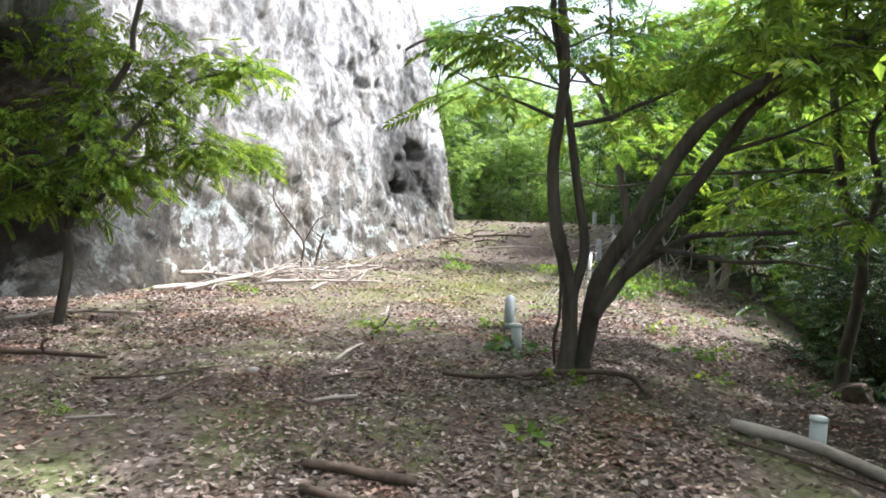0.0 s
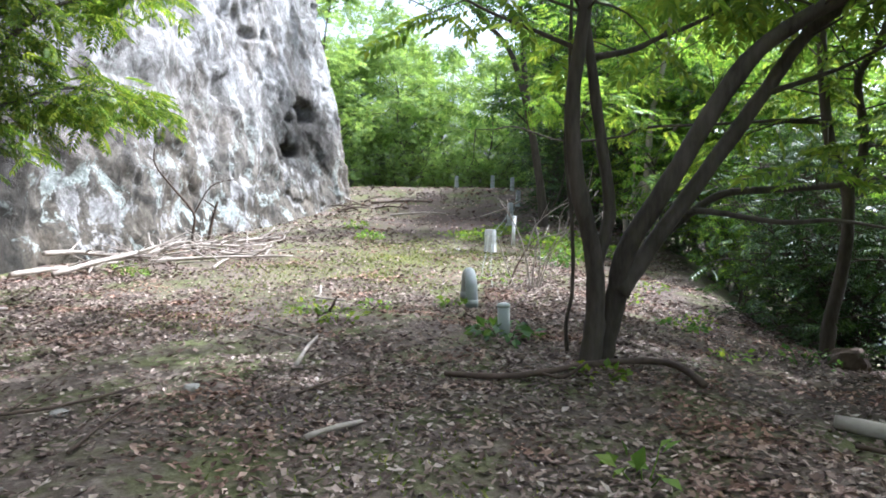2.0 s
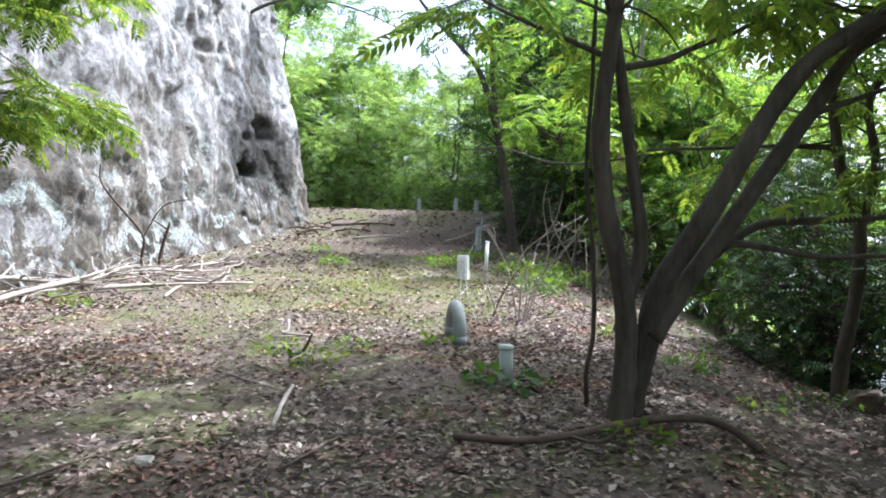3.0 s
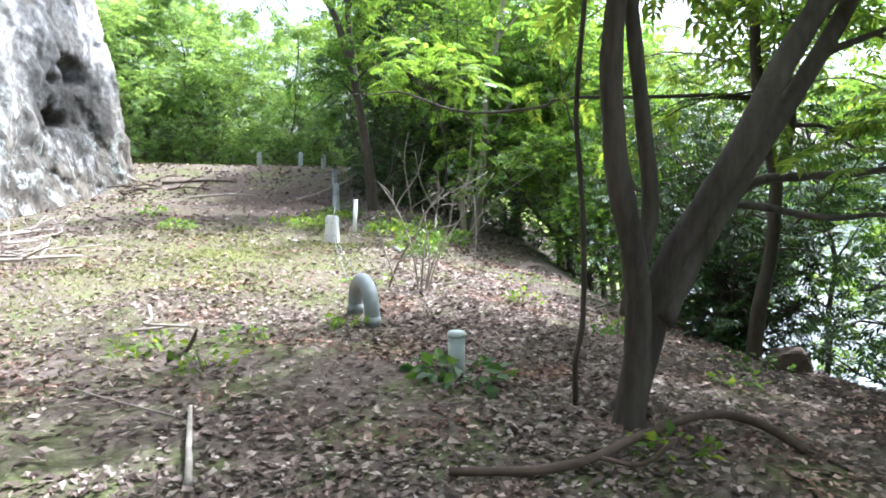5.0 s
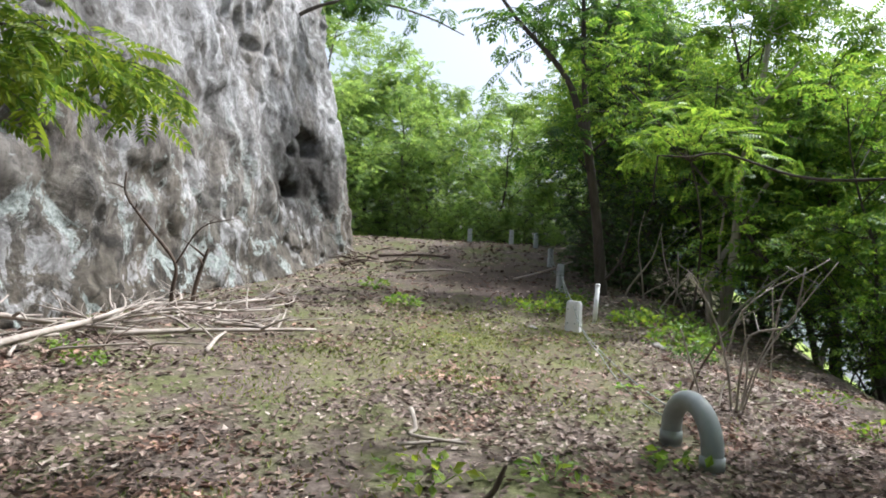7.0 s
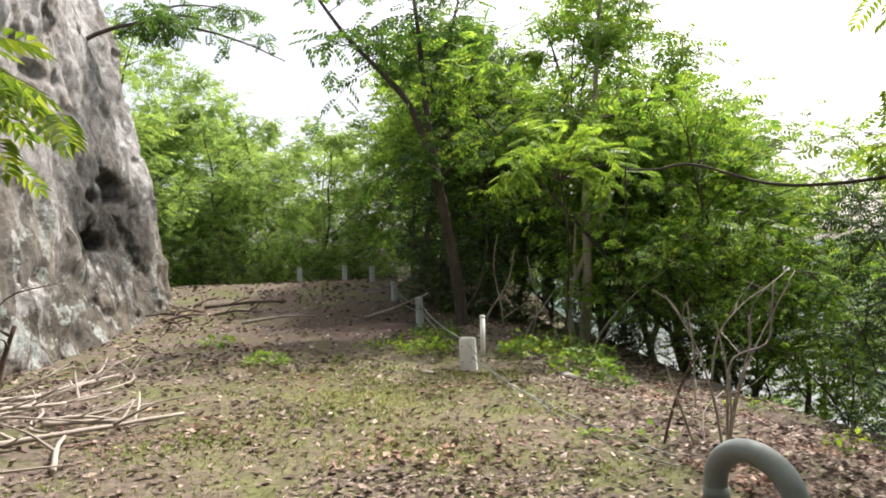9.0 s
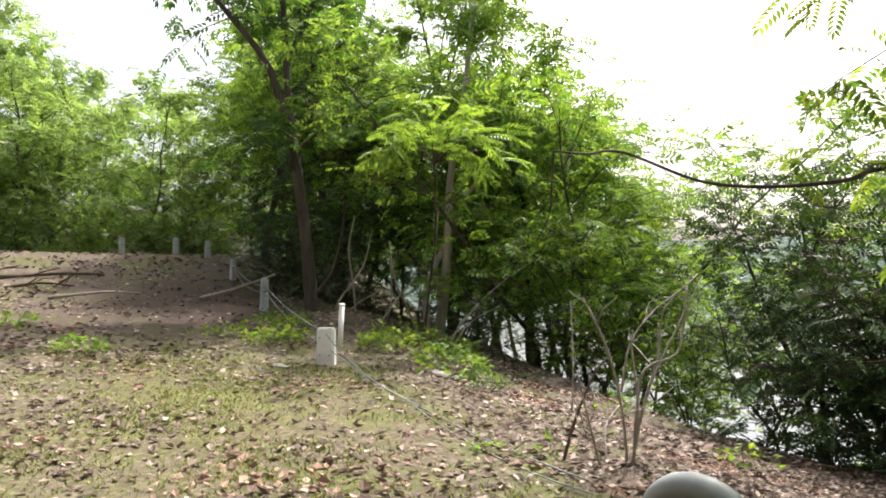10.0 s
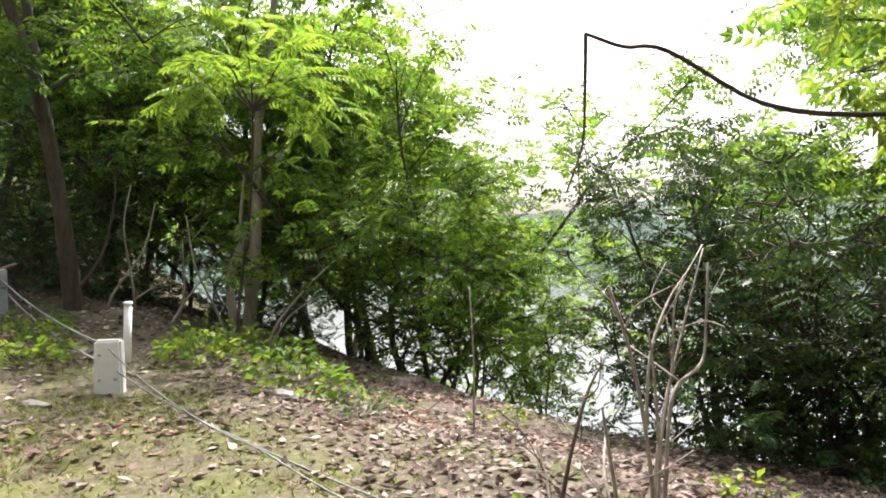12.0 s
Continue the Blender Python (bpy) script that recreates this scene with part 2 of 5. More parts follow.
def water_material():
    m, nt, b = graph("lake_water", 0.06)
    b.inputs["Base Color"].default_value = (0.03, 0.05, 0.045, 1)
    b.inputs["Specular IOR Level"].default_value = 0.6
    bump(nt, b, noise_tex(nt, coords(nt), 1.4, 3), 0.35, 0.1)
    return m


def hill_material():
    m, nt, b = graph("far_woods", 0.95)
    n = noise_tex(nt, coords(nt), 0.09, 9, 0.7)
    nt.links.new(ramp(nt, n, ((0.35, (0.03, 0.06, 0.045)), (0.65, (0.07, 0.11, 0.075)))), b.inputs["Base Color"])
    bump(nt, b, n, 1.0, 6.0)
    return m


CLIFF, SOIL, LITTER, WATER, HILL = cliff_material(), ground_material(), litter_material(), water_material(), hill_material()


# ---------------------------------------------------------------- mesh helpers
def mesh_of(name, verts, faces, material, smooth=False):
    """A mesh from an array of corners and an array of triangles or quads."""
    verts, faces = np.asarray(verts, dtype=np.float32), np.asarray(faces, dtype=np.int32)
    k = faces.shape[1]
    me = bpy.data.meshes.new(name)
    me.vertices.add(len(verts))
    me.vertices.foreach_set("co", verts.ravel())
    me.loops.add(faces.size)
    me.loops.foreach_set("vertex_index", faces.ravel())
    me.polygons.add(len(faces))
    me.polygons.foreach_set("loop_start", np.arange(0, faces.size, k, dtype=np.int32))
    me.polygons.foreach_set("use_smooth", np.full(len(faces), smooth))
    me.update(calc_edges=True)
    me.validate()
    me.materials.append(material)
    return me


def child(name, me, parent, label=""):
    ob = new(name, me)
    ob.parent = parent
    return tagged(ob, label)


def part(name, bm, material, parent, label="", smooth=True):
    me = bpy.data.meshes.new(name)
    for f in bm.faces:
        f.smooth = smooth
    bm.to_mesh(me)
    bm.free()
    me.materials.append(material)
    return child(name, me, parent, label)


def thing(name, place, label, category, group="", turn=0.0):
    ob = new(name)
    ob.matrix_basis = pose(*place, 0, 0, turn)
    return tagged(ob, label, category, group)


def bend(points, steps=4):
    """A smooth line through the points."""
    p = np.array(points, dtype=float)
    p = np.vstack([2 * p[0] - p[1], p, 2 * p[-1] - p[-2]])
    out = []
    for i in range(1, len(p) - 2):
        for s in np.arange(steps) / steps:
            a, b, c, d = p[i - 1:i + 3]
            out.append(0.5 * (2 * b + (c - a) * s + (2 * a - 5 * b + 4 * c - d) * s ** 2 + (3 * b - a - 3 * c + d) * s ** 3))
    out.append(p[-2])
    return np.array(out)


def tube(points, r0, r1, sides=8, steps=4, rough=0.06, rng=None, power=1.0):
    """Corners and quads of a tapered, slightly uneven round stem along a smooth line."""
    rng = rng or np.random.default_rng(7)
    line = bend(points, steps) if steps > 1 else np.array(points, dtype=float)
    n = len(line)
    tan = np.gradient(line, axis=0)
    tan /= np.linalg.norm(tan, axis=1)[:, None] + 1e-9
    ref = np.array((0.31, 0.95, 0.05)) if abs(tan[:, 2]).mean() > 0.6 else np.array((0.05, 0.1, 1.0))
    u = np.cross(tan, ref)
    u /= np.linalg.norm(u, axis=1)[:, None] + 1e-9
    w = np.cross(tan, u)
    f = np.linspace(0, 1, n) ** power
    rad = (r0 + (r1 - r0) * f)[:, None] * (1 + rng.normal(0, rough, (n, sides)))
    a = np.arange(sides) * 2 * np.pi / sides
    ring = u[:, None, :] * np.cos(a)[None, :, None] + w[:, None, :] * np.sin(a)[None, :, None]
    v = (line[:, None, :] + ring * rad[:, :, None]).reshape(-1, 3)
    i, j = np.meshgrid(np.arange(n - 1), np.arange(sides), indexing="ij")
    k = (j + 1) % sides
    q = np.stack([i * sides + j, i * sides + k, (i + 1) * sides + k, (i + 1) * sides + j], axis=-1).reshape(-1, 4)
    v = np.vstack([v, line[:1] - tan[:1] * r0 * 0.15, line[-1:] + tan[-1:] * r1 * 0.3])
    c0, c1 = n * sides, n * sides + 1
    caps = [(c0, (s + 1) % sides, s) for s in range(sides)] + [(c1, (n - 1) * sides + s, (n - 1) * sides + (s + 1) % sides) for s in range(sides)]
    return v, np.vstack([q[:, [0, 1, 2]], q[:, [0, 2, 3]], np.array(caps)])


def join(pieces):
    vs, ts, base = [], [], 0
    for v, t in pieces:
        vs.append(np.asarray(v, dtype=float))
        ts.append(np.asarray(t) + base)
        base += len(v)
    return np.vstack(vs), np.vstack(ts)


def spray_shape(pairs, leaf_len, leaf_wide, droop=0.22):
    """One feathered leaf of length 1 along x: leaflets in pairs and one at the end, each a folded blade."""
    v, t = [], []
    spots = [(0.18 + 0.74 * i / max(1, pairs - 1), s) for i in range(pairs) for s in (-1, 1)] + [(0.95, 0)]
    for x, s in spots:
        a = s * radians(62 - 18 * x)
        d = np.array((math.cos(a), math.sin(a), -0.25 if s else -0.35))
        side = np.array((-math.sin(a), math.cos(a), 0.0))
        ll = leaf_len * (1.0 - 0.35 * abs(x - 0.5))
        b = np.array((x, 0.0, -droop * x * x))
        k = len(v)
        v += [b, b + d * ll * 0.45 + side * leaf_wide / 2 + np.array((0, 0, 0.03)), b + d * ll + np.array((0, 0, -0.04)), b + d * ll * 0.45 - side * leaf_wide / 2 + np.array((0, 0, 0.03))]
        t += [(k, k + 1, k + 2), (k, k + 2, k + 3)]
    return np.array(v), np.array(t)


SPRAY_FINE = spray_shape(7, 0.30, 0.105)
SPRAY_MID = spray_shape(5, 0.36, 0.15)
SPRAY_FAR = spray_shape(4, 0.42, 0.19)


def sprays(shape, spots, heads, sizes, rng, flat=0.35):
    """Feathered leaves at the spots, heading that way, in one mesh of corners and triangles."""
    spots, heads, sizes = np.asarray(spots, float), np.asarray(heads, float), np.asarray(sizes, float)
    v, t = shape
    n = len(spots)
    x = heads / (np.linalg.norm(heads, axis=1)[:, None] + 1e-9)
    up = np.array((0, 0, 1.0)) + rng.normal(0, flat, (n, 3))
    y = np.cross(up, x)
    y /= np.linalg.norm(y, axis=1)[:, None] + 1e-9
    z = np.cross(x, y)
    m = np.stack([x, y, z], axis=1)
    out = np.einsum("vk,nkc->nvc", v, m) * sizes[:, None, None] + spots[:, None, :]
    tt = (t[None] + (np.arange(n) * len(v))[:, None, None]).reshape(-1, 3)
    return out.reshape(-1, 3), tt


def along(line, n, rng, start=0.25, spread=0.12):
    """Random places near a line, and headings out from it."""
    line = np.asarray(line, float)
    s = rng.uniform(start, 1.0, n) * (len(line) - 1)
    i = np.minimum(s.astype(int), len(line) - 2)
    p = line[i] + (line[i + 1] - line[i]) * (s - i)[:, None]
    d = line[i + 1] - line[i]
    d /= np.linalg.norm(d, axis=1)[:, None] + 1e-9
    a = rng.uniform(0, 2 * np.pi, n)
    out = np.stack([np.cos(a), np.sin(a), rng.normal(-0.12, 0.22, n)], axis=1) + d * 0.7
    return p + rng.normal(0, spread, (n, 3)) * np.array((1, 1, 0.6)), out


# ---------------------------------------------------------------- lie of the land
def smoothstep(a, b, v):
    s = np.clip((v - a) / (b - a), 0, 1)
    return s * s * (3 - 2 * s)


ROCK_FOOT = bend([(-4.2, -14), (-4.8, -8), (-6.0, -2), (-6.7, 3), (-7.2, 7), (-7.9, 11), (-7.7, 13.5), (-7.1, 15.9), (-6.2, 19.7), (-5.15, 24.4), (-4.35, 26.7), (-4.5, 28.6), (-6.5, 31), (-11, 34), (-20, 37)], 12)


def rise(y):
    return np.interp(y, [-400, -30, 2, 4.6, 8.5, 12.5, 15.2, 19.7, 24.5, 27, 30.0, 32.5, 38, 50, 400], [-1, -0.5, 0, 0.08, 0.12, 0.25, 0.42, 0.70, 1.1, 1.55, 2.2, 2.3, 1.3, 1.0, 1.0])


def brink(y):
    return np.interp(y, [-60, -4, 4, 8, 12, 14.5, 18, 21, 26, 32, 60], [7.0, 5.5, 4.7, 4.4, 4.4, 4.7, 5.5, 6.2, 6.0, 8.0, 22.0])


WATER_LEVEL = -7.0


def lie(x, y):
    """Height of the ground."""
    x, y = np.asarray(x, float), np.asarray(y, float)
    r, e = rise(y), brink(y)
    dome = -np.interp(y, [0, 6, 9, 21, 27, 33], [0.35, 0.5, 0.62, 0.66, 0.5, 0.3]) * smoothstep(-3.3, 0.4, x - e)
    d = np.maximum(0, x - e)
    fall = -np.where(d < 1.2, 0.28 * d * d, 0.403 + 0.67 * (d - 1.2))
    z = r + dome + fall
    floor = WATER_LEVEL - 1.5
    lumps = 0.035 * np.sin(x * 1.9 + 0.7 * np.sin(y * 0.9)) * np.sin(y * 1.5 + 0.6) + 0.018 * np.sin(x * 5.1 + 2.0 * np.sin(y)) * np.sin(y * 4.3)
    return np.maximum(z, floor) + lumps * smoothstep(2.5, 1.0, np.abs(x) / 10) 


def on(x, y, up=0.0):
    return (x, y, float(lie(x, y)) + up)


def build_ground():
    xs = np.unique(np.concatenate([np.linspace(-1500, -60, 9), np.linspace(-60, -10, 22), np.linspace(-10, 7, 141), np.linspace(7, 30, 60), np.linspace(30, 220, 40), np.linspace(220, 1500, 8)]))
    ys = np.unique(np.concatenate([np.linspace(-1500, -60, 9), np.linspace(-60, -5, 28), np.linspace(-5, 34, 300), np.linspace(34, 60, 40), np.linspace(60, 1500, 16)]))
    gx, gy = np.meshgrid(xs, ys)
    v = np.stack([gx, gy, lie(gx, gy)], axis=-1).reshape(-1, 3)
    w, h = len(xs), len(ys)
    j, i = np.meshgrid(np.arange(h - 1), np.arange(w - 1), indexing="ij")
    a = j * w + i
    q = np.stack([a, a + 1, a + w + 1, a + w], axis=-1).reshape(-1, 4)
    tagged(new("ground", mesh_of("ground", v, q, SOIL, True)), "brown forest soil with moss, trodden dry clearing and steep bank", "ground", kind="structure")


def build_water():
    v = [(11, -900, WATER_LEVEL), (700, -900, WATER_LEVEL), (700, 1000, WATER_LEVEL), (11, 1000, WATER_LEVEL)]
    tagged(new("water", mesh_of("water", v, [(0, 1, 2, 3)], WATER)), "still lake water glinting with bright sky", "water", kind="structure")


def build_hill():
    """Wooded hills on the far shore."""
    a = np.linspace(radians(-75), radians(75), 150)
    rows, v = 14, []
    for r in range(rows):
        f = r / (rows - 1)
        for b in a:
            dist = 430 + 260 * f
            top = 46 + 9 * math.sin(b * 3.1 + 1) + 5 * math.sin(b * 7.3)
            n = noise.fractal(Vector((b * 30, f * 8, 0)), 0.9, 2.1, 5) * 2.5
            v.append((dist * math.cos(b) + 5, dist * math.sin(b) + 15, -9 + top * math.sin(f * math.pi / 2) + n))
    w = len(a)
    q = [(r * w + i, r * w + i + 1, (r + 1) * w + i + 1, (r + 1) * w + i) for r in range(rows - 1) for i in range(w - 1)]
    tagged(new("backdrop", mesh_of("backdrop", v, q, HILL, True)), "hazy wooded hills on the far shore", "hills", kind="structure")


def build_cliff():
    """A tall weathered rock face with ledges, pits and two black hollows."""
    seg = np.linalg.norm(np.diff(ROCK_FOOT, axis=0), axis=1)
    s = np.concatenate([[0], np.cumsum(seg)])
    length, high = s[-1], 15.0
    near = np.interp([2.0, 29.5], ROCK_FOOT[:, 1], s)
    sn = np.concatenate([np.arange(0, near[0], 0.2), np.arange(near[0], near[1], 0.085), np.arange(near[1], length, 0.2)])
    fx, fy = np.interp(sn, s, ROCK_FOOT[:, 0]), np.interp(sn, s, ROCK_FOOT[:, 1])
    k = np.ones(15) / 15
    tx, ty = np.gradient(np.convolve(np.pad(fx, 7, mode="edge"), k, "valid")), np.gradient(np.convolve(np.pad(fy, 7, mode="edge"), k, "valid"))
    ln = np.hypot(tx, ty)
    nx, ny = ty / ln, -tx / ln
    zn = np.concatenate([np.arange(-0.8, 9.4, 0.085), np.arange(9.4, high, 0.25)])
    hollows = [(24.4, 4.75, 0.48, 0.42, 0.9), (23.2, 3.25, 0.5, 0.24, 0.7), (23.3, 4.35, 0.3, 0.15, 0.25), (20.6, 6.6, 0.30, 0.16, 0.25), (20.0, 7.0, 0.16, 0.3, 0.22), (22.0, 6.9, 0.25, 0.16, 0.3), (12.6, 3.0, 0.8, 0.2, 0.15), (9.6, 2.4, 1.0, 0.5, 0.25), (7.6, 3.2, 1.2, 0.6, 0.5), (15.6, 2.6, 0.7, 0.3, 0.12)]
    rng = random.Random(5)
    pits = [(rng.uniform(6, 27), rng.uniform(0.4, 9), rng.uniform(0.08, 0.24), rng.uniform(0.05, 0.14), rng.uniform(0.08, 0.25)) for _ in range(28)]
    v = np.zeros((len(zn), len(sn), 3))
    lean = np.interp(fy, [-10, 4, 9, 16, 24, 27, 32], [-0.05, -0.10, -0.02, 0.06, 0.15, 0.22, 0.22])
    for i in range(len(sn)):
        x, y = fx[i], fy[i]
        for j, z in enumerate(zn):
            p = Vector((x, y, z * 0.75))
            q = p + 0.35 * Vector(noise.noise_vector(p * 0.9))
            d = 0.42 * noise.fractal(p * 0.30, 0.9, 2.2, 3)
            # broken slabs with their own set-back, in two sizes
            for scale, deep in ((0.55, 0.20), (1.5, 0.085)):
                w, spots = noise.voronoi(q * scale)
                d += deep * noise.noise(spots[0] * 3.7) + deep * 0.5 * min(0.25, w[1] - w[0])
            d += 0.075 * noise.fractal(q * 1.6, 0.65, 2.1, 6) - 0.05 * abs(noise.noise(q * 3.3))
            v[j, i] = (d, z, 0)
    Y, Z = np.meshgrid(fy, zn)
    d = v[:, :, 0].copy()
    for hy, hz, wy, wz, deep in hollows + pits:
        q = ((Y - hy) / wy) ** 2 + ((Z - hz) / wz) ** 2
        d -= deep * np.exp(-((q * (1 + 0.35 * np.sin(Y * 7 + Z * 5) * np.sin(Z * 9 - Y * 3))) ** 2) * 0.9)
    d -= 3.6 * np.exp(-(((Y - 5.4) / 3.2) ** 2 + ((Z - 0.9) / 2.2) ** 2) ** 2)
    d += 1.1 * np.exp(-(((Y - 5.0) / 3.2) ** 2 + ((Z - 4.3) / 1.2) ** 2))
    d += 0.35 * np.exp(-((Z - 0.2) / 0.7) ** 2) * smoothstep(8.0, 10.5, Y)
    d -= lean[None, :] * np.maximum(Z - 0.8, 0)
    d -= 0.02 * np.maximum(Z - 8, 0) ** 2
    v = np.stack([fx[None] + nx[None] * d, fy[None] + ny[None] * d, Z], axis=-1)
    # the foot follows the ground, the top runs back into the hill
    tail = v[-1:] + np.stack([-nx * 14, -ny * 14, np.full(len(sn), 3.0)], axis=-1)[None]
    v = np.concatenate([v, tail], axis=0)
    w, h = v.shape[1], v.shape[0]
    j, i = np.meshgrid(np.arange(h - 1), np.arange(w - 1), indexing="ij")
    a = j * w + i
    q = np.stack([a, a + 1, a + w + 1, a + w], axis=-1).reshape(-1, 4)
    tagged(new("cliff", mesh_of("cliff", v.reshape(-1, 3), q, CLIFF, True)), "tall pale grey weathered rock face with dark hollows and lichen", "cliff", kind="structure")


build_ground()
build_water()
build_hill()
build_cliff()


# ---------------------------------------------------------------- trees
def tree_from(name, stems, twigs, label, bark, leaf, shape, size, seed, group=""):
    """A tree from hand-placed stems (points, thick, thin) and twigs (points, thick, leaves)."""
    rng = np.random.default_rng(seed)
    foot = stems[0][0][0]
    root = thing(name, foot, label, "tree", group)
    off = np.array(foot)
    for k, (pts, r0, r1) in enumerate(stems):
        v, t = tube(np.array(pts) - off, r0, r1, 10, 5, 0.05, rng)
        child("trunk" if k == 0 else "limb", mesh_of("stem", v, t, bark, True), root)
    sp, hd = [], []
    for pts, r0, n in twigs:
        pts = np.array(pts) - off
        if r0 > 0:
            v, t = tube(pts, r0, r0 * 0.3, 5, 3, 0.05, rng)
            child("twig", mesh_of("twig", v, t, bark, True), root)
        p, d = along(bend(pts, 3), n, rng, 0.2, 0.10)
        sp.append(p)
        hd.append(d)
    if sp:
        sp, hd = np.vstack(sp), np.vstack(hd)
        v, t = sprays(shape, sp, hd, rng.uniform(0.65, 1.2, len(sp)) * size, rng)
        child("crown", mesh_of("crown", v, t, leaf), root)
    return root


def grown_tree(seed, height, spread, low, fronds, size, shape, leaf, bark, thick, layers=9, stems=1):
    """Meshes of a forest tree: bent trunk, rising limbs that arch over, and a loose crown of leafy twigs."""
    rng = np.random.default_rng(seed)
    wood, sp, hd = [], [], []
    limbs = layers + 6
    share = max(2, int(fronds / (limbs * stems * 6)))
    for s in range(stems):
        lean = rng.normal(0, 0.10, 2) + (rng.normal(0, 0.22, 2) if stems > 1 else 0)
        z = np.linspace(-0.3, height * 0.94, 8)
        pts = np.stack([lean[0] * z + np.cumsum(rng.normal(0, 0.16, 8)), lean[1] * z + np.cumsum(rng.normal(0, 0.16, 8)), z], axis=1)
        pts[0, :2] = pts[1, :2] * 0.2
        line = bend(pts, 4)
        wood.append(tube(pts, thick, thick * 0.16, 8, 3, 0.07, rng))
        for k in range(limbs):
            f = low + (1 - low) * ((k + rng.uniform(0.0, 1.0)) / limbs) ** 1.15
            a0 = line[min(len(line) - 1, int(f * (len(line) - 1)))]
            ang = k * 2.4 + rng.uniform(-0.9, 0.9) + s * 1.7
            reach = spread * (0.45 + 0.7 * math.sin(math.pi * min(1, 0.25 + 0.72 * f))) * rng.uniform(0.5, 1.25) * (0.75 if stems > 1 else 1)
            up = reach * rng.uniform(0.15, 1.0) * (0.5 + 0.7 * f)
            d = np.array((math.cos(ang), math.sin(ang), 0))
            e = a0 + d * reach + np.array((0, 0, up))
            m = (a0 + e) / 2 + rng.normal(0, 0.16, 3) + np.array((0, 0, 0.16 * reach))
            wood.append(tube([a0, m, e], thick * 0.34 * (1 - 0.5 * f), 0.010, 5, 3, 0.05, rng))
            limb = bend([a0, m, e], 5)
            for b in range(5):
                g = rng.uniform(0.25, 1.0)
                c0 = limb[int(g * (len(limb) - 1))]
                da = ang + rng.choice([-1, 1]) * rng.uniform(0.3, 1.5)
                c1 = c0 + np.array((math.cos(da), math.sin(da), rng.uniform(-0.45, 0.65))) * reach * rng.uniform(0.2, 0.55)
                wood.append(tube([c0, (c0 + c1) / 2 + rng.normal(0, 0.05, 3), c1], 0.012, 0.004, 4, 2, 0.03, rng))
                p, h = along(np.array([c0, c1]), int(share * rng.uniform(0.5, 1.6)) + 1, rng, 0.1, 0.30)
                sp.append(p + rng.normal(0, 0.12, p.shape) * np.array((0, 0, 1)))
                hd.append(h)
            p, h = along(limb, share, rng, 0.4, 0.30)
            sp.append(p)
            hd.append(h)
    v, t = join(wood)
    trunk = mesh_of("trunk", v, t, bark, True)
    sp, hd = np.vstack(sp), np.vstack(hd)
    v, t = sprays(shape, sp, hd, rng.uniform(0.55, 1.25, len(sp)) * size, rng, 0.55)
    return trunk, mesh_of("crown", v, t, leaf)


def plant_tree(name, kind, x, y, turn, scale, label, category="tree", group="", sink=0.1):
    root = thing(name, on(x, y, -sink), label, category, group, turn)
    root.scale = (scale, scale, scale)
    child("trunk", kind[0], root)
    child("crown", kind[1], root)
    return root


KINDS = [
    grown_tree(11, 9.5, 2.9, 0.38, 1700, 0.36, SPRAY_FAR, LEAF_WOOD, BARK, 0.12),
    grown_tree(12, 8.0, 2.7, 0.30, 1700, 0.34, SPRAY_FAR, LEAF_WOOD, BARK, 0.09, 10),
    grown_tree(13, 11.0, 3.1, 0.40, 1800, 0.38, SPRAY_FAR, LEAF_WOOD, BARK, 0.14),
    grown_tree(14, 6.5, 2.3, 0.22, 1400, 0.32, SPRAY_FAR, LEAF_WOOD, BARK, 0.06, 8, 2),
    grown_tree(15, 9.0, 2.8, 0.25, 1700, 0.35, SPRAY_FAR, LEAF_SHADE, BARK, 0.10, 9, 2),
]
# paler copy of the wood leaf, with far sunlight and haze in its colour
LEAF_FAR_LIT = leaf_material("leaf_far_sunlit", (0.12, 0.21, 0.08), (0.20, 0.32, 0.115), (0.30, 0.42, 0.15), 0.5, 0.62)
FAR_KINDS = [
    grown_tree(16, 9.5, 3.0, 0.15, 1500, 0.42, SPRAY_FAR, LEAF_FAR_LIT, BARK, 0.10),
    grown_tree(17, 8.0, 2.8, 0.10, 1500, 0.40, SPRAY_FAR, LEAF_FAR_LIT, BARK, 0.08, 10),
    grown_tree(18, 11.0, 3.3, 0.20, 1600, 0.44, SPRAY_FAR, LEAF_FAR_LIT, BARK, 0.12),
    grown_tree(19, 6.5, 2.4, 0.08, 1200, 0.37, SPRAY_FAR, LEAF_FAR_LIT, BARK, 0.06, 8, 2),
]
BUSHES = [
    grown_tree(21, 2.4, 1.2, 0.08, 420, 0.30, SPRAY_FAR, LEAF_FAR_LIT, BARK, 0.03, 5, 3),
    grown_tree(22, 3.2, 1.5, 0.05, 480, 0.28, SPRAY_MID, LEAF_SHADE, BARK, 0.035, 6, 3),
    grown_tree(23, 4.2, 1.3, 0.25, 430, 0.27, SPRAY_FAR, LEAF_WOOD, BARK, 0.03, 6, 4),
]
TREE_LABEL = ["slender green woodland tree with layered feathery leaves", "small leafy tree with low spreading branches", "tall woodland tree with a thin dark trunk", "dark leafy many-stemmed understorey tree", "shady two-stemmed tree on the bank"]

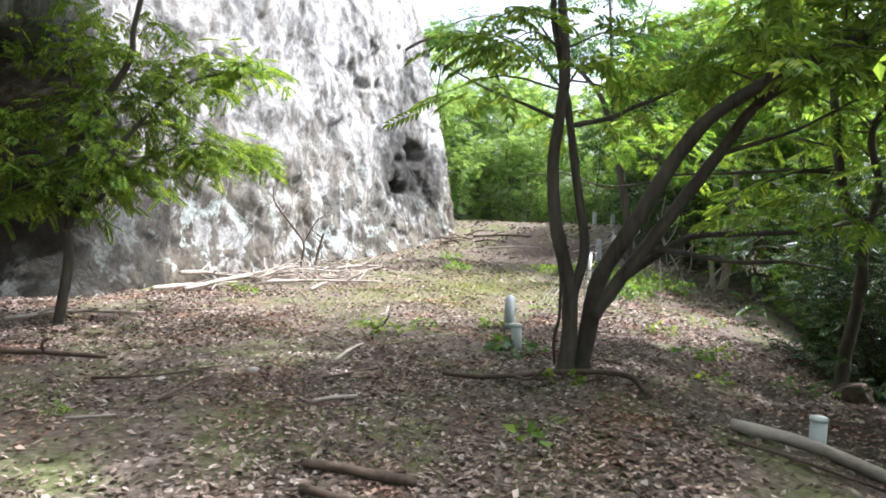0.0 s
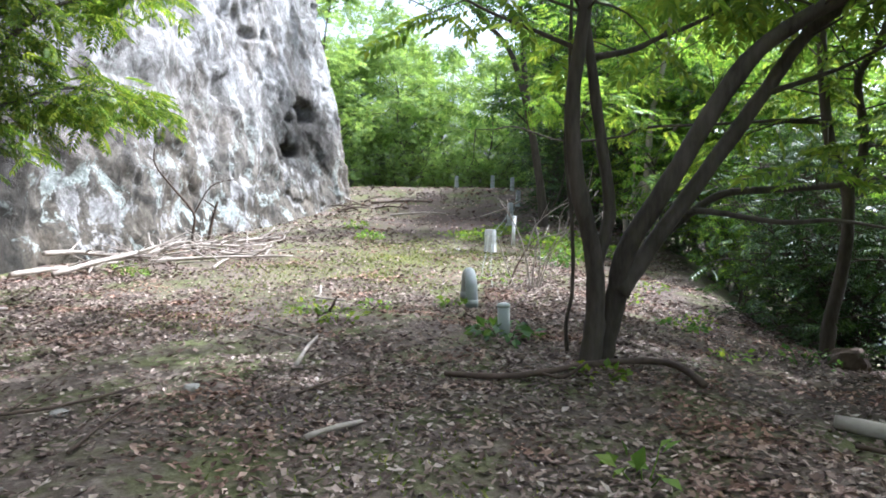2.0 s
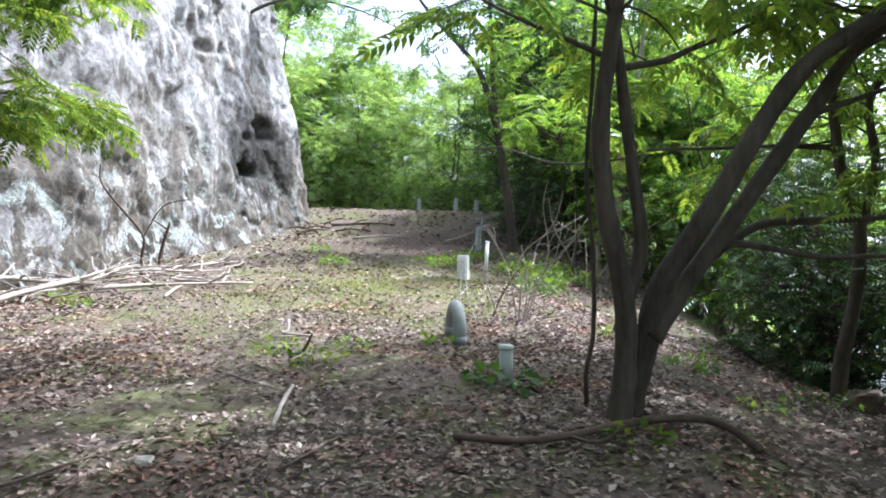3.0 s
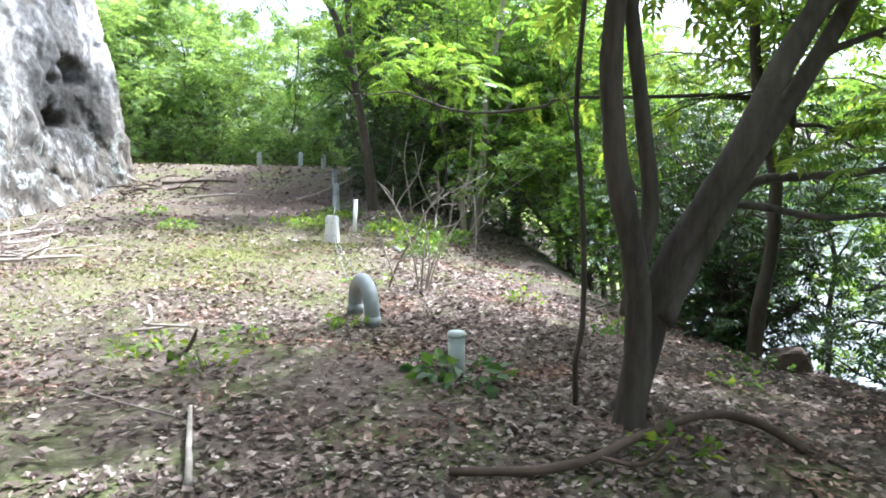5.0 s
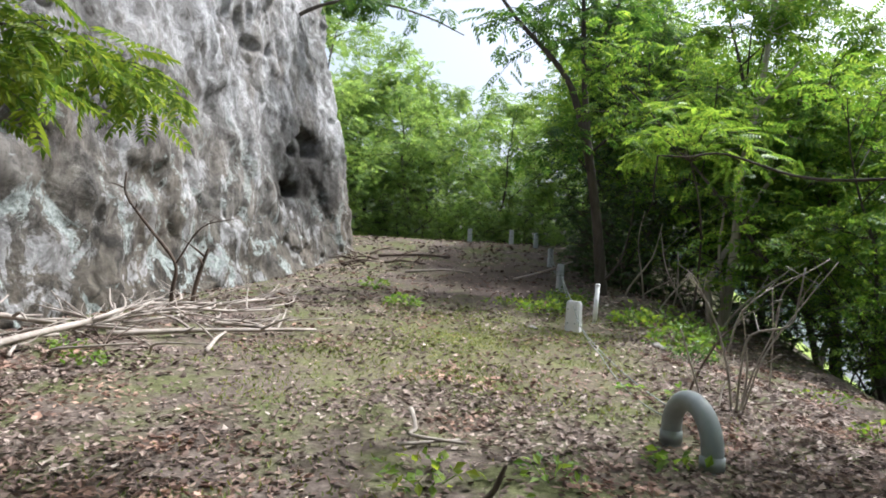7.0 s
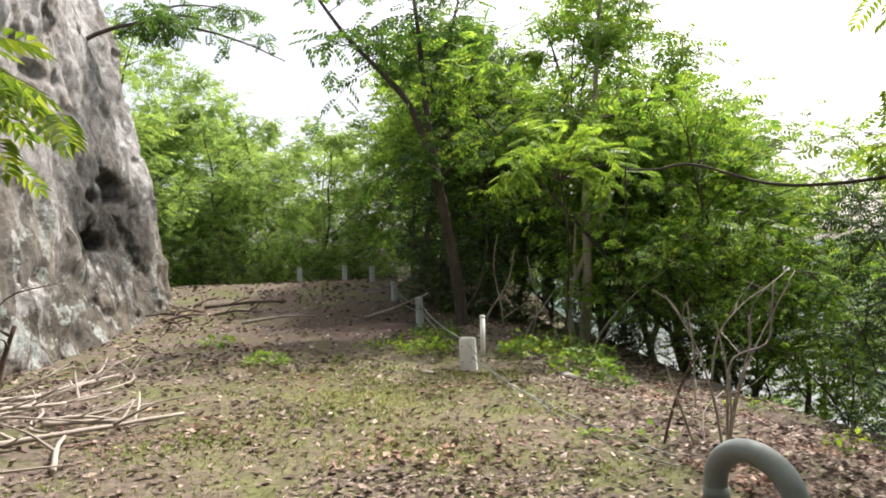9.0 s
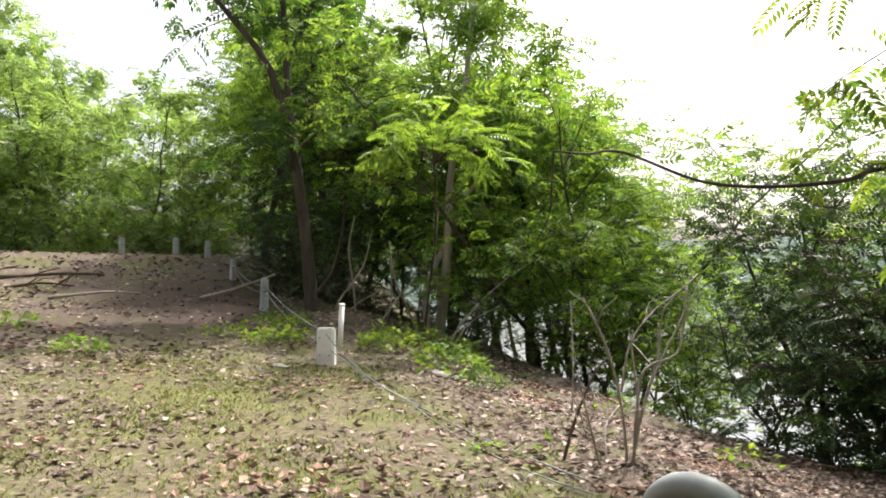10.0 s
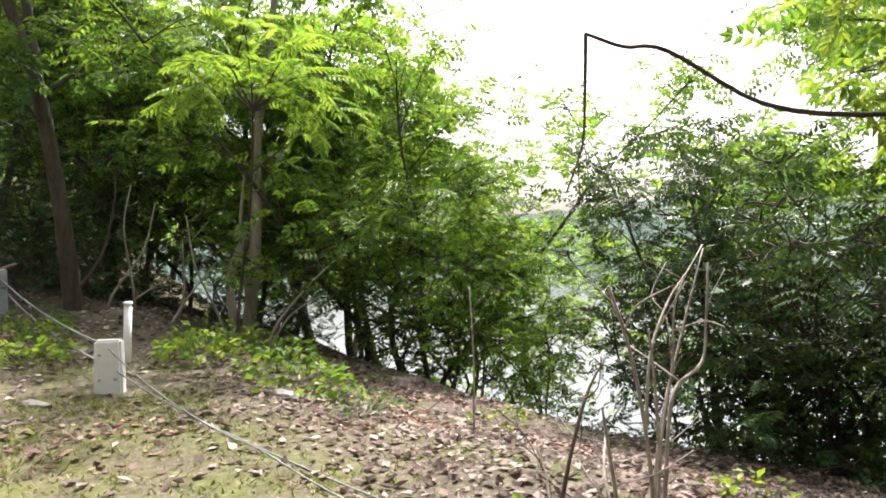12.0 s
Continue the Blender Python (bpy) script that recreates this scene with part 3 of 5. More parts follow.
# wood beyond the rise
rr = random.Random(31)
for x, y, k in ((-6.6, 31.8, 2), (-9.5, 36, 0), (-6.3, 33.5, 1), (-3.4, 35.5, 1), (-1.2, 38, 0), (1.4, 35.2, 1), (3.6, 37.5, 3), (5.8, 35.0, 0), (8.2, 33.0, 2), (10.5, 36.5, 4), (-8, 41, 2), (-4.6, 42.5, 0), (-0.2, 44, 2), (4.2, 43, 0), (8.6, 42, 2), (13.0, 40, 0), (-13, 40, 2), (-3.0, 48, 2), (3.5, 50, 2), (10, 50, 2), (17, 46, 2), (-12, 48, 0), (-7.6, 35.8, 3), (-5.0, 37.5, 0), (-2.4, 36.8, 3), (6.9, 36.8, 0), (9.6, 31.0, 4), (6.2, 39.5, 2), (-6.8, 38.6, 0), (-2.2, 41.0, 1)):
    plant_tree("woodland_tree", FAR_KINDS[k % 4], x, y, rr.uniform(0, 360), rr.uniform(0.85, 1.12), TREE_LABEL[k % 4] if k % 4 != 3 else "light green many-stemmed understorey tree", group="trees beyond the rise")
for x, y in ((-5.6, 32.6), (-3.1, 33.3), (0.6, 33.6), (2.6, 33.0), (5.0, 32.2), (6.6, 30.4), (-4.4, 34.4), (-1.2, 34.6), (-7.2, 33.6), (3.8, 35.2), (1.4, 36.4), (7.6, 34.0)):
    plant_tree("bush", BUSHES[0], x, y, rr.uniform(0, 360), rr.uniform(0.7, 1.0), "low leafy green bush at the wood's edge", "bush", "bushes at the edge")

# trees down the bank beside the lake
for x, y, k, s in (
    (4.8, 24.2, 4, 0.95), (4.0, 26.8, 2, 0.95), (3.8, 29.4, 0, 1.0), (6.2, 25.8, 1, 1.0), (7.0, 28.6, 0, 1.0), (6.9, 22.0, 3, 1.1), (8.6, 24.6, 2, 1.0), (7.2, 18.6, 3, 1.1), (8.8, 20.6, 0, 1.0),
    (9.2, 19.2, 1, 1.0), (11.4, 26.8, 2, 1.0), (7.8, 17.0, 3, 1.0), (11.0, 21.8, 0, 1.0), (12.2, 19.6, 3, 1.0), (10.2, 18.6, 1, 0.9),
    (9.6, 11.6, 1, 0.9), (8.4, 7.8, 2, 1.1), (6.3, 6.4, 4, 0.5), (6.4, 11.2, 4, 0.5), (6.0, 4.6, 4, 0.5), (12.6, 6.6, 4, 0.8), (9.8, 10.4, 2, 1.0), (6.4, 24.0, 3, 0.9), (5.6, 27.6, 0, 0.9), (9.8, 23.0, 0, 1.0),
    (10.4, 7.0, 4, 0.85), (6.6, 4.6, 2, 0.95), (8.6, 3.4, 4, 0.85), (11.4, 5.0, 4, 0.9), (10.6, 1.6, 0, 1.0), (7.4, 0.8, 1, 0.95), (13.0, 8.4, 4, 0.9), (12.2, 10.4, 3, 1.0),
    (15.4, 28.4, 2, 1.0), (18.0, 33.0, 2, 1.0)):
    plant_tree("bank_tree", KINDS[k], x, y, rr.uniform(0, 360), s * rr.uniform(0.92, 1.08), TREE_LABEL[k], group="trees on the bank")
# the last three are added as dark stand-ins for the shaded slope behind the fence
for x, y in ((6.6, 20.4), (7.4, 17.4), (6.6, 6.6), (7.2, 4.8), (6.0, 24.6), (8.0, 22.6), (9.0, 8.4), (9.4, 6.0), (7.6, 6.0), (7.0, 23.4), (7.8, 3.2), (6.6, 10.8), (6.0, 10.2), (5.6, 6.6), (5.4, 9.7), (5.6, 10.0), (6.0, 12.2), (3.6, 24.4), (4.0, 22.6), (3.4, 26.4)):
    plant_tree("bush", BUSHES[1], x, y, rr.uniform(0, 360), rr.uniform(0.7, 1.05), "shaded leafy bush on the steep bank", "bush", "bushes on the bank")

for x, y, size in ((7.6, 14.8, 0.85), (6.6, 16.0, 0.9)):
    plant_tree("bush", BUSHES[2], x, y, rr.uniform(0, 360), size, "airy many-stemmed bush in front of the bright lake", "bush", "bushes on the bank")

# unseen trees behind the start of the walk, added to close the place and cast shade
for x, y, k in ((6.2, -1.6, 0), (4.6, -5.6, 2), (0.0, -8.0, 0), (-3.2, -6.5, 1), (7.8, -5.0, 2), (-1.5, -13, 2), (4.0, -12, 2)):
    plant_tree("woodland_tree", KINDS[k], x, y, rr.uniform(0, 360), rr.uniform(0.95, 1.1), TREE_LABEL[k], group="trees behind the path")


def auto_twigs(stems, n, reach, zmin, leaves, seed, up=0.15, thick=0.014):
    """Side twigs on the upper lengths of the stems."""
    rng = np.random.default_rng(seed)
    out = []
    lines = [bend(s[0], 6) for s in stems]
    for k in range(n):
        line = lines[k % len(lines)]
        ok = line[line[:, 2] > zmin]
        if not len(ok):
            continue
        a = ok[rng.integers(len(ok))]
        ang = rng.uniform(0, 2 * np.pi)
        r = reach * rng.uniform(0.5, 1.2)
        d = np.array((math.cos(ang), math.sin(ang), rng.normal(up, 0.2)))
        m = a + d * r * 0.5 + np.array((0, 0, 0.1 * r))
        out.append(([tuple(a), tuple(m), tuple(a + d * r - np.array((0, 0, 0.08 * r)))], thick, leaves))
    return out


# many-stemmed walnut beside the path
A = [
    ([(1.02, 4.92, 0.0), (1.07, 4.9, 0.35), (1.08, 4.9, 0.66), (1.05, 4.9, 1.05), (0.91, 4.9, 1.61), (0.86, 4.9, 2.19), (0.91, 4.9, 2.72), (0.95, 4.9, 3.23), (0.85, 4.9, 4.2), (0.7, 4.9, 5.4), (0.3, 4.8, 7.0), (0.0, 4.7, 8.4)], 0.092, 0.025),
    ([(1.06, 4.97, 0.75), (1.12, 5.0, 1.0), (1.2, 5.0, 1.4), (1.11, 5.0, 1.97), (1.0, 5.0, 2.7), (0.91, 5.0, 3.18), (0.8, 5.0, 4.0), (1.0, 5.1, 5.2), (1.4, 5.3, 6.8), (1.6, 5.5, 8.6)], 0.058, 0.02),
    ([(1.16, 5.14, 0.0), (1.22, 5.11, 0.35), (1.29, 5.06, 0.7), (1.34, 5.0, 1.05), (1.63, 4.9, 1.59), (2.15, 4.9, 2.47), (2.58, 4.9, 2.86), (3.28, 4.9, 3.25), (3.9, 4.9, 3.6), (4.6, 5.0, 4.3), (5.2, 5.0, 5.6), (5.5, 5.0, 7.4)], 0.105, 0.03),
    ([(1.30, 5.0, 0.7), (1.52, 5.06, 1.03), (1.97, 5.1, 1.66), (2.47, 5.1, 2.38), (2.78, 5.1, 2.83), (3.28, 5.1, 3.23), (3.78, 5.1, 3.68), (4.1, 5.3, 4.6), (4.2, 5.6, 6.0), (4.0, 5.8, 8.0)], 0.075, 0.025),
    ([(1.55, 5.1, 1.06), (1.81, 5.3, 1.25), (2.24, 5.4, 1.53), (2.72, 5.4, 1.58), (3.25, 5.4, 1.62), (3.8, 5.4, 1.74), (4.5, 5.5, 2.0)], 0.045, 0.015),
    ([(1.45, 5.05, 0.98), (1.7, 5.15, 1.28), (1.95, 5.2, 1.39), (2.67, 5.2, 1.3), (3.13, 5.2, 1.32), (3.6, 5.2, 1.25)], 0.038, 0.012),
    ([(1.03, 5.0, 2.62), (1.41, 5.2, 2.73), (1.64, 5.2, 2.84), (1.94, 5.2, 2.96), (2.5, 5.4, 3.3)], 0.03, 0.012),
    ([(0.90, 4.9, 2.66), (0.56, 5.0, 2.83), (0.15, 5.0, 3.0), (-0.4, 5.0, 3.3)], 0.022, 0.008),
    ([(2.46, 5.05, 2.35), (2.75, 5.1, 2.45), (3.2, 5.2, 2.62), (3.7, 5.2, 2.9)], 0.028, 0.01),
    # high limbs out of view, added as a canopy that shades path and rock
    ([(0.35, 4.8, 6.8), (-0.8, 5.4, 7.7), (-1.8, 6.2, 8.2), (-2.8, 6.9, 8.4)], 0.035, 0.01),
    ([(0.25, 4.8, 7.2), (-1.2, 4.5, 8.0), (-2.8, 4.2, 8.5), (-4.2, 4.0, 8.8)], 0.035, 0.01),
    ([(0.0, 4.7, 8.3), (-0.5, 3.2, 9.0), (-0.9, 1.2, 9.4)], 0.03, 0.01),
    ([(1.55, 5.45, 8.0), (1.7, 3.8, 9.0), (1.9, 1.8, 9.4)], 0.03, 0.01),
]
twA = auto_twigs(A[:4], 40, 1.3, 2.9, 10, 3) + auto_twigs(A[:4], 64, 2.1, 5.8, 13, 33, 0.1) + auto_twigs(A[9:], 110, 1.7, 7.0, 13, 37, 0.05) + auto_twigs(A[4:7], 12, 0.7, 1.5, 6, 4, 0.1, 0.008) + auto_twigs([A[2], A[3]], 34, 1.4, 2.7, 10, 5, 0.3)
walnut = tree_from("walnut_tree", A, twA, "many-stemmed dark walnut tree leaning over the path", BARK, LEAF_NEAR, SPRAY_FINE, 0.46, 41)
v, t = tube(np.array([(0.93, 5.34, 0.12), (0.91, 5.32, 0.4), (0.96, 5.33, 0.69), (0.94, 5.33, 1.32), (0.87, 5.32, 1.94), (0.89, 5.3, 2.5), (0.88, 5.2, 3.2), (0.86, 5.05, 3.9)]) - np.array(walnut.location), 0.019, 0.015, 6, 5, 0.12)
child("vine", mesh_of("vine", v, t, BARK, True), walnut, "dark climbing vine stem")

# thin tree at the brink, whose long twig hangs over the path
T4 = [
    ([(4.57, 8.0, -0.55), (4.62, 8.0, 0.1), (4.74, 8.0, 0.73), (4.76, 8.0, 1.56), (4.51, 8.0, 2.25), (4.4, 8.0, 2.94), (4.32, 8.0, 3.9), (4.2, 8.1, 5.2), (3.6, 8.3, 6.8), (2.6, 8.6, 8.2), (1.4, 8.8, 9.2)], 0.09, 0.03),
    ([(4.76, 8.0, 1.56), (4.93, 8.0, 2.25), (4.82, 8.0, 3.01), (5.1, 8.0, 3.6), (5.3, 8.1, 4.8), (5.2, 8.6, 6.6), (4.6, 9.4, 8.6)], 0.06, 0.02),
    ([(4.88, 8.0, 2.2), (5.3, 7.9, 2.2), (5.44, 7.6, 1.95), (5.6, 7.2, 1.9)], 0.03, 0.01),
    ([(4.46, 8.0, 2.5), (4.0, 8.1, 2.52), (3.42, 8.2, 2.49), (2.36, 8.5, 2.46), (2.17, 8.7, 2.38), (1.67, 9.0, 2.33), (1.28, 9.3, 2.38), (0.76, 9.55, 2.58), (0.45, 9.62, 2.55), (0.17, 9.65, 2.55)], 0.024, 0.007),
    ([(0.17, 9.65, 2.55), (0.15, 9.65, 2.3), (0.14, 9.66, 2.1), (0.04, 9.68, 1.9)], 0.008, 0.004),
]
# the crown above 6 m is unseen, added to shade the near path
twT4 = auto_twigs(T4[:2], 34, 1.7, 2.3, 9, 8, 0.05) + auto_twigs(T4[:2], 96, 2.4, 6.0, 13, 34, 0.08) + auto_twigs([T4[3]], 9, 0.6, 2.36, 5, 9, 0.3, 0.006) + auto_twigs(T4[:2], 14, 2.0, 1.6, 9, 10, -0.05)
twT4 = [w for w in twT4 if w[0][2][0] > 1.6 or w[0][2][2] > 5.0]
tree_from("brink_tree", T4, twT4, "thin forked tree at the brink with one long drooping twig", BARK, LEAF_NEAR, SPRAY_FINE, 0.42, 42)

# tall forked tree beside the fence
T2 = [
    ([(2.55, 20.9, 0.35), (2.48, 20.8, 1.2), (2.35, 20.7, 2.2), (2.02, 20.5, 3.9), (1.6, 20.5, 5.5), (1.15, 20.5, 6.4), (-0.1, 20.5, 7.7), (-0.9, 20.5, 8.8)], 0.17, 0.03),
    ([(2.02, 20.5, 3.9), (1.85, 20.5, 5.1), (1.72, 20.5, 6.5), (1.62, 20.5, 8.2), (1.5, 20.6, 9.6)], 0.11, 0.03),
    ([(1.76, 20.5, 6.2), (2.2, 20.6, 7.3), (2.6, 20.7, 8.3), (3.0, 20.8, 9.6)], 0.07, 0.02),
    ([(2.42, 20.75, 1.0), (2.9, 20.6, 1.7), (3.1, 20.5, 2.6), (3.15, 20.5, 3.3)], 0.035, 0.01),
    ([(2.05, 20.5, 3.8), (1.5, 20.3, 4.3), (0.9, 20.2, 4.7)], 0.03, 0.008),
    ([(1.95, 20.5, 4.3), (2.7, 20.4, 5.0), (3.5, 20.4, 5.5)], 0.04, 0.01),
]
twT2 = auto_twigs(T2[:3], 46, 1.8, 6.6, 9, 14, 0.1) + auto_twigs(T2[4:], 10, 1.0, 4.0, 9, 15)
# the dark leaf colour stands in for shade within this crown
tree_from("forked_tree", T2, twT2, "tall forked brown tree beside the rope fence", BARK, LEAF_DARK, SPRAY_MID, 0.5, 43)

# pale clump of stems at the brink
T3 = [
    ([(5.0, 19.5, -0.3), (5.24, 19.5, 1.38), (5.33, 19.5, 2.7), (5.39, 19.5, 4.04), (5.72, 19.5, 5.67), (5.94, 19.5, 7.61), (6.17, 19.5, 9.03)], 0.13, 0.04),
    ([(4.85, 19.5, -0.2), (4.76, 19.5, 0.7), (4.76, 19.5, 1.39), (5.37, 19.6, 2.44), (6.08, 19.7, 3.66), (7.0, 19.9, 4.6), (8.05, 20.0, 5.3)], 0.09, 0.03),
    ([(5.1, 19.45, -0.3), (5.05, 19.4, 0.8), (4.9, 19.4, 2.0), (4.95, 19.3, 3.2)], 0.07, 0.02),
    ([(5.72, 19.5, 5.5), (6.3, 19.5, 6.2), (6.9, 19.5, 7.0)], 0.04, 0.012),
]
twT3 = auto_twigs(T3[:2], 64, 1.8, 4.4, 12, 17, 0.05) + auto_twigs(T3[1:2], 14, 1.2, 2.6, 9, 18)
tree_from("pale_barked_tree", T3, twT3, "pale-barked tree with several stems at the brink", BARK_PALE, LEAF_WOOD, SPRAY_MID, 0.48, 44)

# sapling with a bright spray of leaves
T5 = [([(3.5, 17.5, 0.0), (3.66, 17.5, 1.24), (3.5, 17.0, 2.3), (3.1, 16.3, 3.1), (2.7, 15.7, 3.6)], 0.03, 0.012)]
twT5 = []
for end in ((1.3, 15.3, 3.75), (1.9, 14.7, 4.25), (2.9, 14.5, 4.2), (3.7, 15.0, 3.9), (4.5, 15.4, 3.5), (3.5, 16.3, 4.35), (2.2, 16.2, 4.3), (1.6, 15.9, 3.5), (3.3, 15.2, 3.35)):
    e, o = np.array(end), np.array((2.75, 15.75, 3.5))
    m = (e + o) / 2 + np.array((0, 0, 0.28))
    twT5.append(([tuple(o), tuple(m), tuple(e)], 0.012, 15))
tree_from("sapling", T5, twT5, "slender sapling topped with bright pinnate leaves", BARK, LEAF_BRIGHT, SPRAY_FINE, 0.46, 45)

# tree at the foot of the rock
TL = [
    ([(-5.85, 6.0, -0.1), (-5.67, 6.0, 1.0), (-5.78, 6.0, 1.52), (-5.77, 6.0, 2.12), (-5.37, 6.0, 2.87), (-4.81, 6.0, 3.64), (-4.75, 6.0, 4.1), (-4.5, 6.1, 5.2), (-4.1, 6.4, 6.6), (-3.8, 6.6, 8.2)], 0.075, 0.02),
    ([(-5.78, 6.05, 2.1), (-5.84, 6.2, 2.83), (-5.93, 6.2, 3.74), (-6.13, 6.2, 4.4)], 0.045, 0.015),
    ([(-5.72, 6.0, 1.4), (-5.4, 6.0, 1.9), (-5.05, 6.05, 2.44), (-4.75, 6.6, 3.2), (-4.5, 7.2, 3.7), (-4.1, 8.0, 3.95)], 0.05, 0.01),
    ([(-5.74, 6.0, 1.5), (-5.31, 6.1, 1.8), (-5.0, 6.5, 2.35), (-4.6, 7.4, 2.75), (-4.2, 8.4, 2.65)], 0.035, 0.008),
    ([(-5.75, 6.0, 1.7), (-6.3, 5.8, 2.3), (-6.7, 5.6, 3.2)], 0.035, 0.01),
]
# unseen upper limbs, added to keep sun off the rock's foot
TL.append(([(-4.55, 6.1, 5.0), (-4.5, 7.2, 5.9), (-4.3, 8.6, 6.6), (-4.0, 10.0, 7.2)], 0.04, 0.012))
TL.append(([(-4.0, 6.5, 7.0), (-3.2, 7.0, 7.6), (-2.3, 7.4, 7.9)], 0.03, 0.01))
TL.append(([(-4.2, 6.3, 6.2), (-4.6, 5.4, 7.0), (-4.4, 4.4, 7.6)], 0.03, 0.012))
twTL = auto_twigs(TL[5:], 56, 1.5, 5.6, 14, 36, 0.1, 0.008) + auto_twigs(TL[2:4], 60, 0.85, 1.9, 12, 20, -0.05, 0.006) + auto_twigs([TL[0], TL[1], TL[4]], 60, 1.0, 1.5, 12, 24, 0.0, 0.006) + auto_twigs([TL[1], TL[2]], 22, 0.9, 3.0, 10, 21, 0.1, 0.01) + auto_twigs(TL[:1], 40, 1.9, 5.4, 14, 35, 0.1, 0.01) + auto_twigs([TL[0], TL[4]], 12, 0.8, 1.6, 8, 22, -0.1, 0.008)
tree_from("rock_foot_tree", TL, twTL, "small leaning tree growing at the foot of the rock", BARK, LEAF_NEAR, SPRAY_FINE, 0.31, 46)


# small tree rooted in the rock face, leaning out over the path
TC = [
    ([(-7.0, 25.2, 8.6), (-6.0, 25.1, 9.2), (-4.8, 25.0, 9.5), (-3.4, 24.8, 9.3), (-2.2, 24.6, 8.9), (-1.2, 24.4, 8.4)], 0.07, 0.015),
    ([(-5.2, 25.0, 9.4), (-4.4, 25.6, 10.2), (-3.4, 26.2, 10.6), (-2.2, 26.6, 10.6)], 0.045, 0.012),
    ([(-4.6, 24.9, 9.5), (-4.0, 23.9, 9.3), (-3.2, 23.0, 8.9)], 0.035, 0.010),
]
twTC = auto_twigs(TC, 40, 1.1, 8.3, 9, 51, -0.1, 0.010)
twTC = [w for w in twTC if w[0][0][0] > -5.4]
tree_from("overhanging_tree", TC, twTC, "small leafy tree rooted in the rock, leaning over the path", BARK, LEAF_DARK, SPRAY_MID, 0.40, 47)


# ---------------------------------------------------------------- fence and pipes
def rounded(size, bevel=0.015, taper=1.0):
    bm = bmesh.new()
    bmesh.ops.create_cube(bm, size=1)
    for v in bm.verts:
        k = taper if v.co.z > 0 else 1.0
        v.co = Vector((v.co.x * size[0] * k, v.co.y * size[1] * k, (v.co.z + 0.5) * size[2]))
    bmesh.ops.bevel(bm, geom=bm.edges[:], offset=bevel, segments=2, affect="EDGES")
    return bm


def round_bar(r, h, sides=20, z=0.0, lip=0.0):
    bm = bmesh.new()
    bmesh.ops.create_cone(bm, cap_ends=True, segments=sides, radius1=r, radius2=r, depth=h, matrix=Matrix.Translation((0, 0, z + h / 2)))
    if lip:
        bmesh.ops.bevel(bm, geom=[e for e in bm.edges if e.calc_face_angle(0) > 1], offset=lip, segments=2, affect="EDGES")
    return bm


def white_block_post():
    root = thing("block_post", on(0.64, 15.15, -0.08), "chunky white painted block post holding the rope", "post", "fence posts", -38)
    bm = rounded((0.27, 0.15, 0.60), 0.022, 0.92)
    for v in bm.verts:
        v.co += Vector(noise.noise_vector(v.co * 5)) * 0.012
    part("block", bm, WHITE, root, smooth=False)
    for z in (0.22, 0.46):
        for x in (-0.07, 0.07):
            b = round_bar(0.014, 0.03, 10)
            bmesh.ops.transform(b, matrix=pose(x, -0.075, z, 90, 0, 0), verts=b.verts)
            part("bolt", b, CONCRETE, root, "small grey bolt")
    return root


def slim_post():
    root = thing("slim_post", on(1.22, 16.05, -0.1), "slim round white post with a flat cap", "post", "fence posts", 0)
    root.rotation_euler = (0.0, radians(2), 0)
    part("pole", round_bar(0.043, 0.78, 16), WHITE, root)
    part("cap", round_bar(0.050, 0.05, 16, 0.77, 0.01), WHITE, root)


def concrete_post(x, y, h, tilt, r=0.085):
    root = thing("concrete_post", on(x, y, -0.1), "weathered grey concrete fence post, slightly tilted", "post", "fence posts", 20)
    root.rotation_euler = (radians(tilt), radians(-tilt * 0.6), radians(20))
    part("shaft", rounded((r * 2, r * 1.7, h + 0.1), 0.02, 0.9), CONCRETE, root, smooth=False)
    part("ring", round_bar(r * 1.05, 0.025, 14, h * 0.72), ROPE, root, "rope tied round the post")


def rope(points, sag, r=0.0065):
    root = thing("rope", points[0], "thin grey weathered rope slung between the fence posts", "rope", "fence ropes")
    line = []
    for a, b in zip(points, points[1:]):
        a, b = np.array(a), np.array(b)
        for s in np.linspace(0, 1, 9)[:-1]:
            p = a + (b - a) * s
            p[2] -= sag * 4 * s * (1 - s)
            line.append(p)
    line.append(np.array(points[-1]))
    v, t = tube(np.array(line) - np.array(points[0]), r, r, 6, 2, 0.03)
    child("strand", mesh_of("strand", v, t, ROPE, True), root)


white_block_post()
slim_post()
concrete_post(1.5, 21.07, 0.72, 5)
concrete_post(2.15, 26.38, 0.62, -3)
concrete_post(2.16, 29.8, 0.58, 3)
concrete_post(1.34, 30.93, 0.6, -2)
concrete_post(-0.3, 31.4, 0.55, 2)
zb = float(lie(0.64, 15.15))
z3, z2 = float(lie(1.5, 21.07)), float(lie(2.15, 26.38))
rope([(0.66, 15.2, zb + 0.44), (1.5, 21.0, z3 + 0.55)], 0.10, 0.012)
rope([(0.70, 15.2, zb + 0.22), (1.52, 21.0, z3 + 0.40)], 0.12, 0.012)
rope([(1.5, 21.1, z3 + 0.55), (2.15, 26.35, z2 + 0.45)], 0.14, 0.012)
rope([(1.5, 21.1, z3 + 0.40), (2.13, 26.35, z2 + 0.32)], 0.16, 0.012)
rope([(0.60, 15.08, zb + 0.44), (0.40, 12.3, float(lie(0.4, 12.3)) + 0.10), (0.22, 9.3, float(lie(0.22, 9.3)) + 0.03)], 0.10)
rope([(0.66, 15.08, zb + 0.22), (0.55, 12.6, float(lie(0.55, 12.6)) + 0.04), (0.45, 9.6, float(lie(0.45, 9.6)) + 0.025)], 0.04)


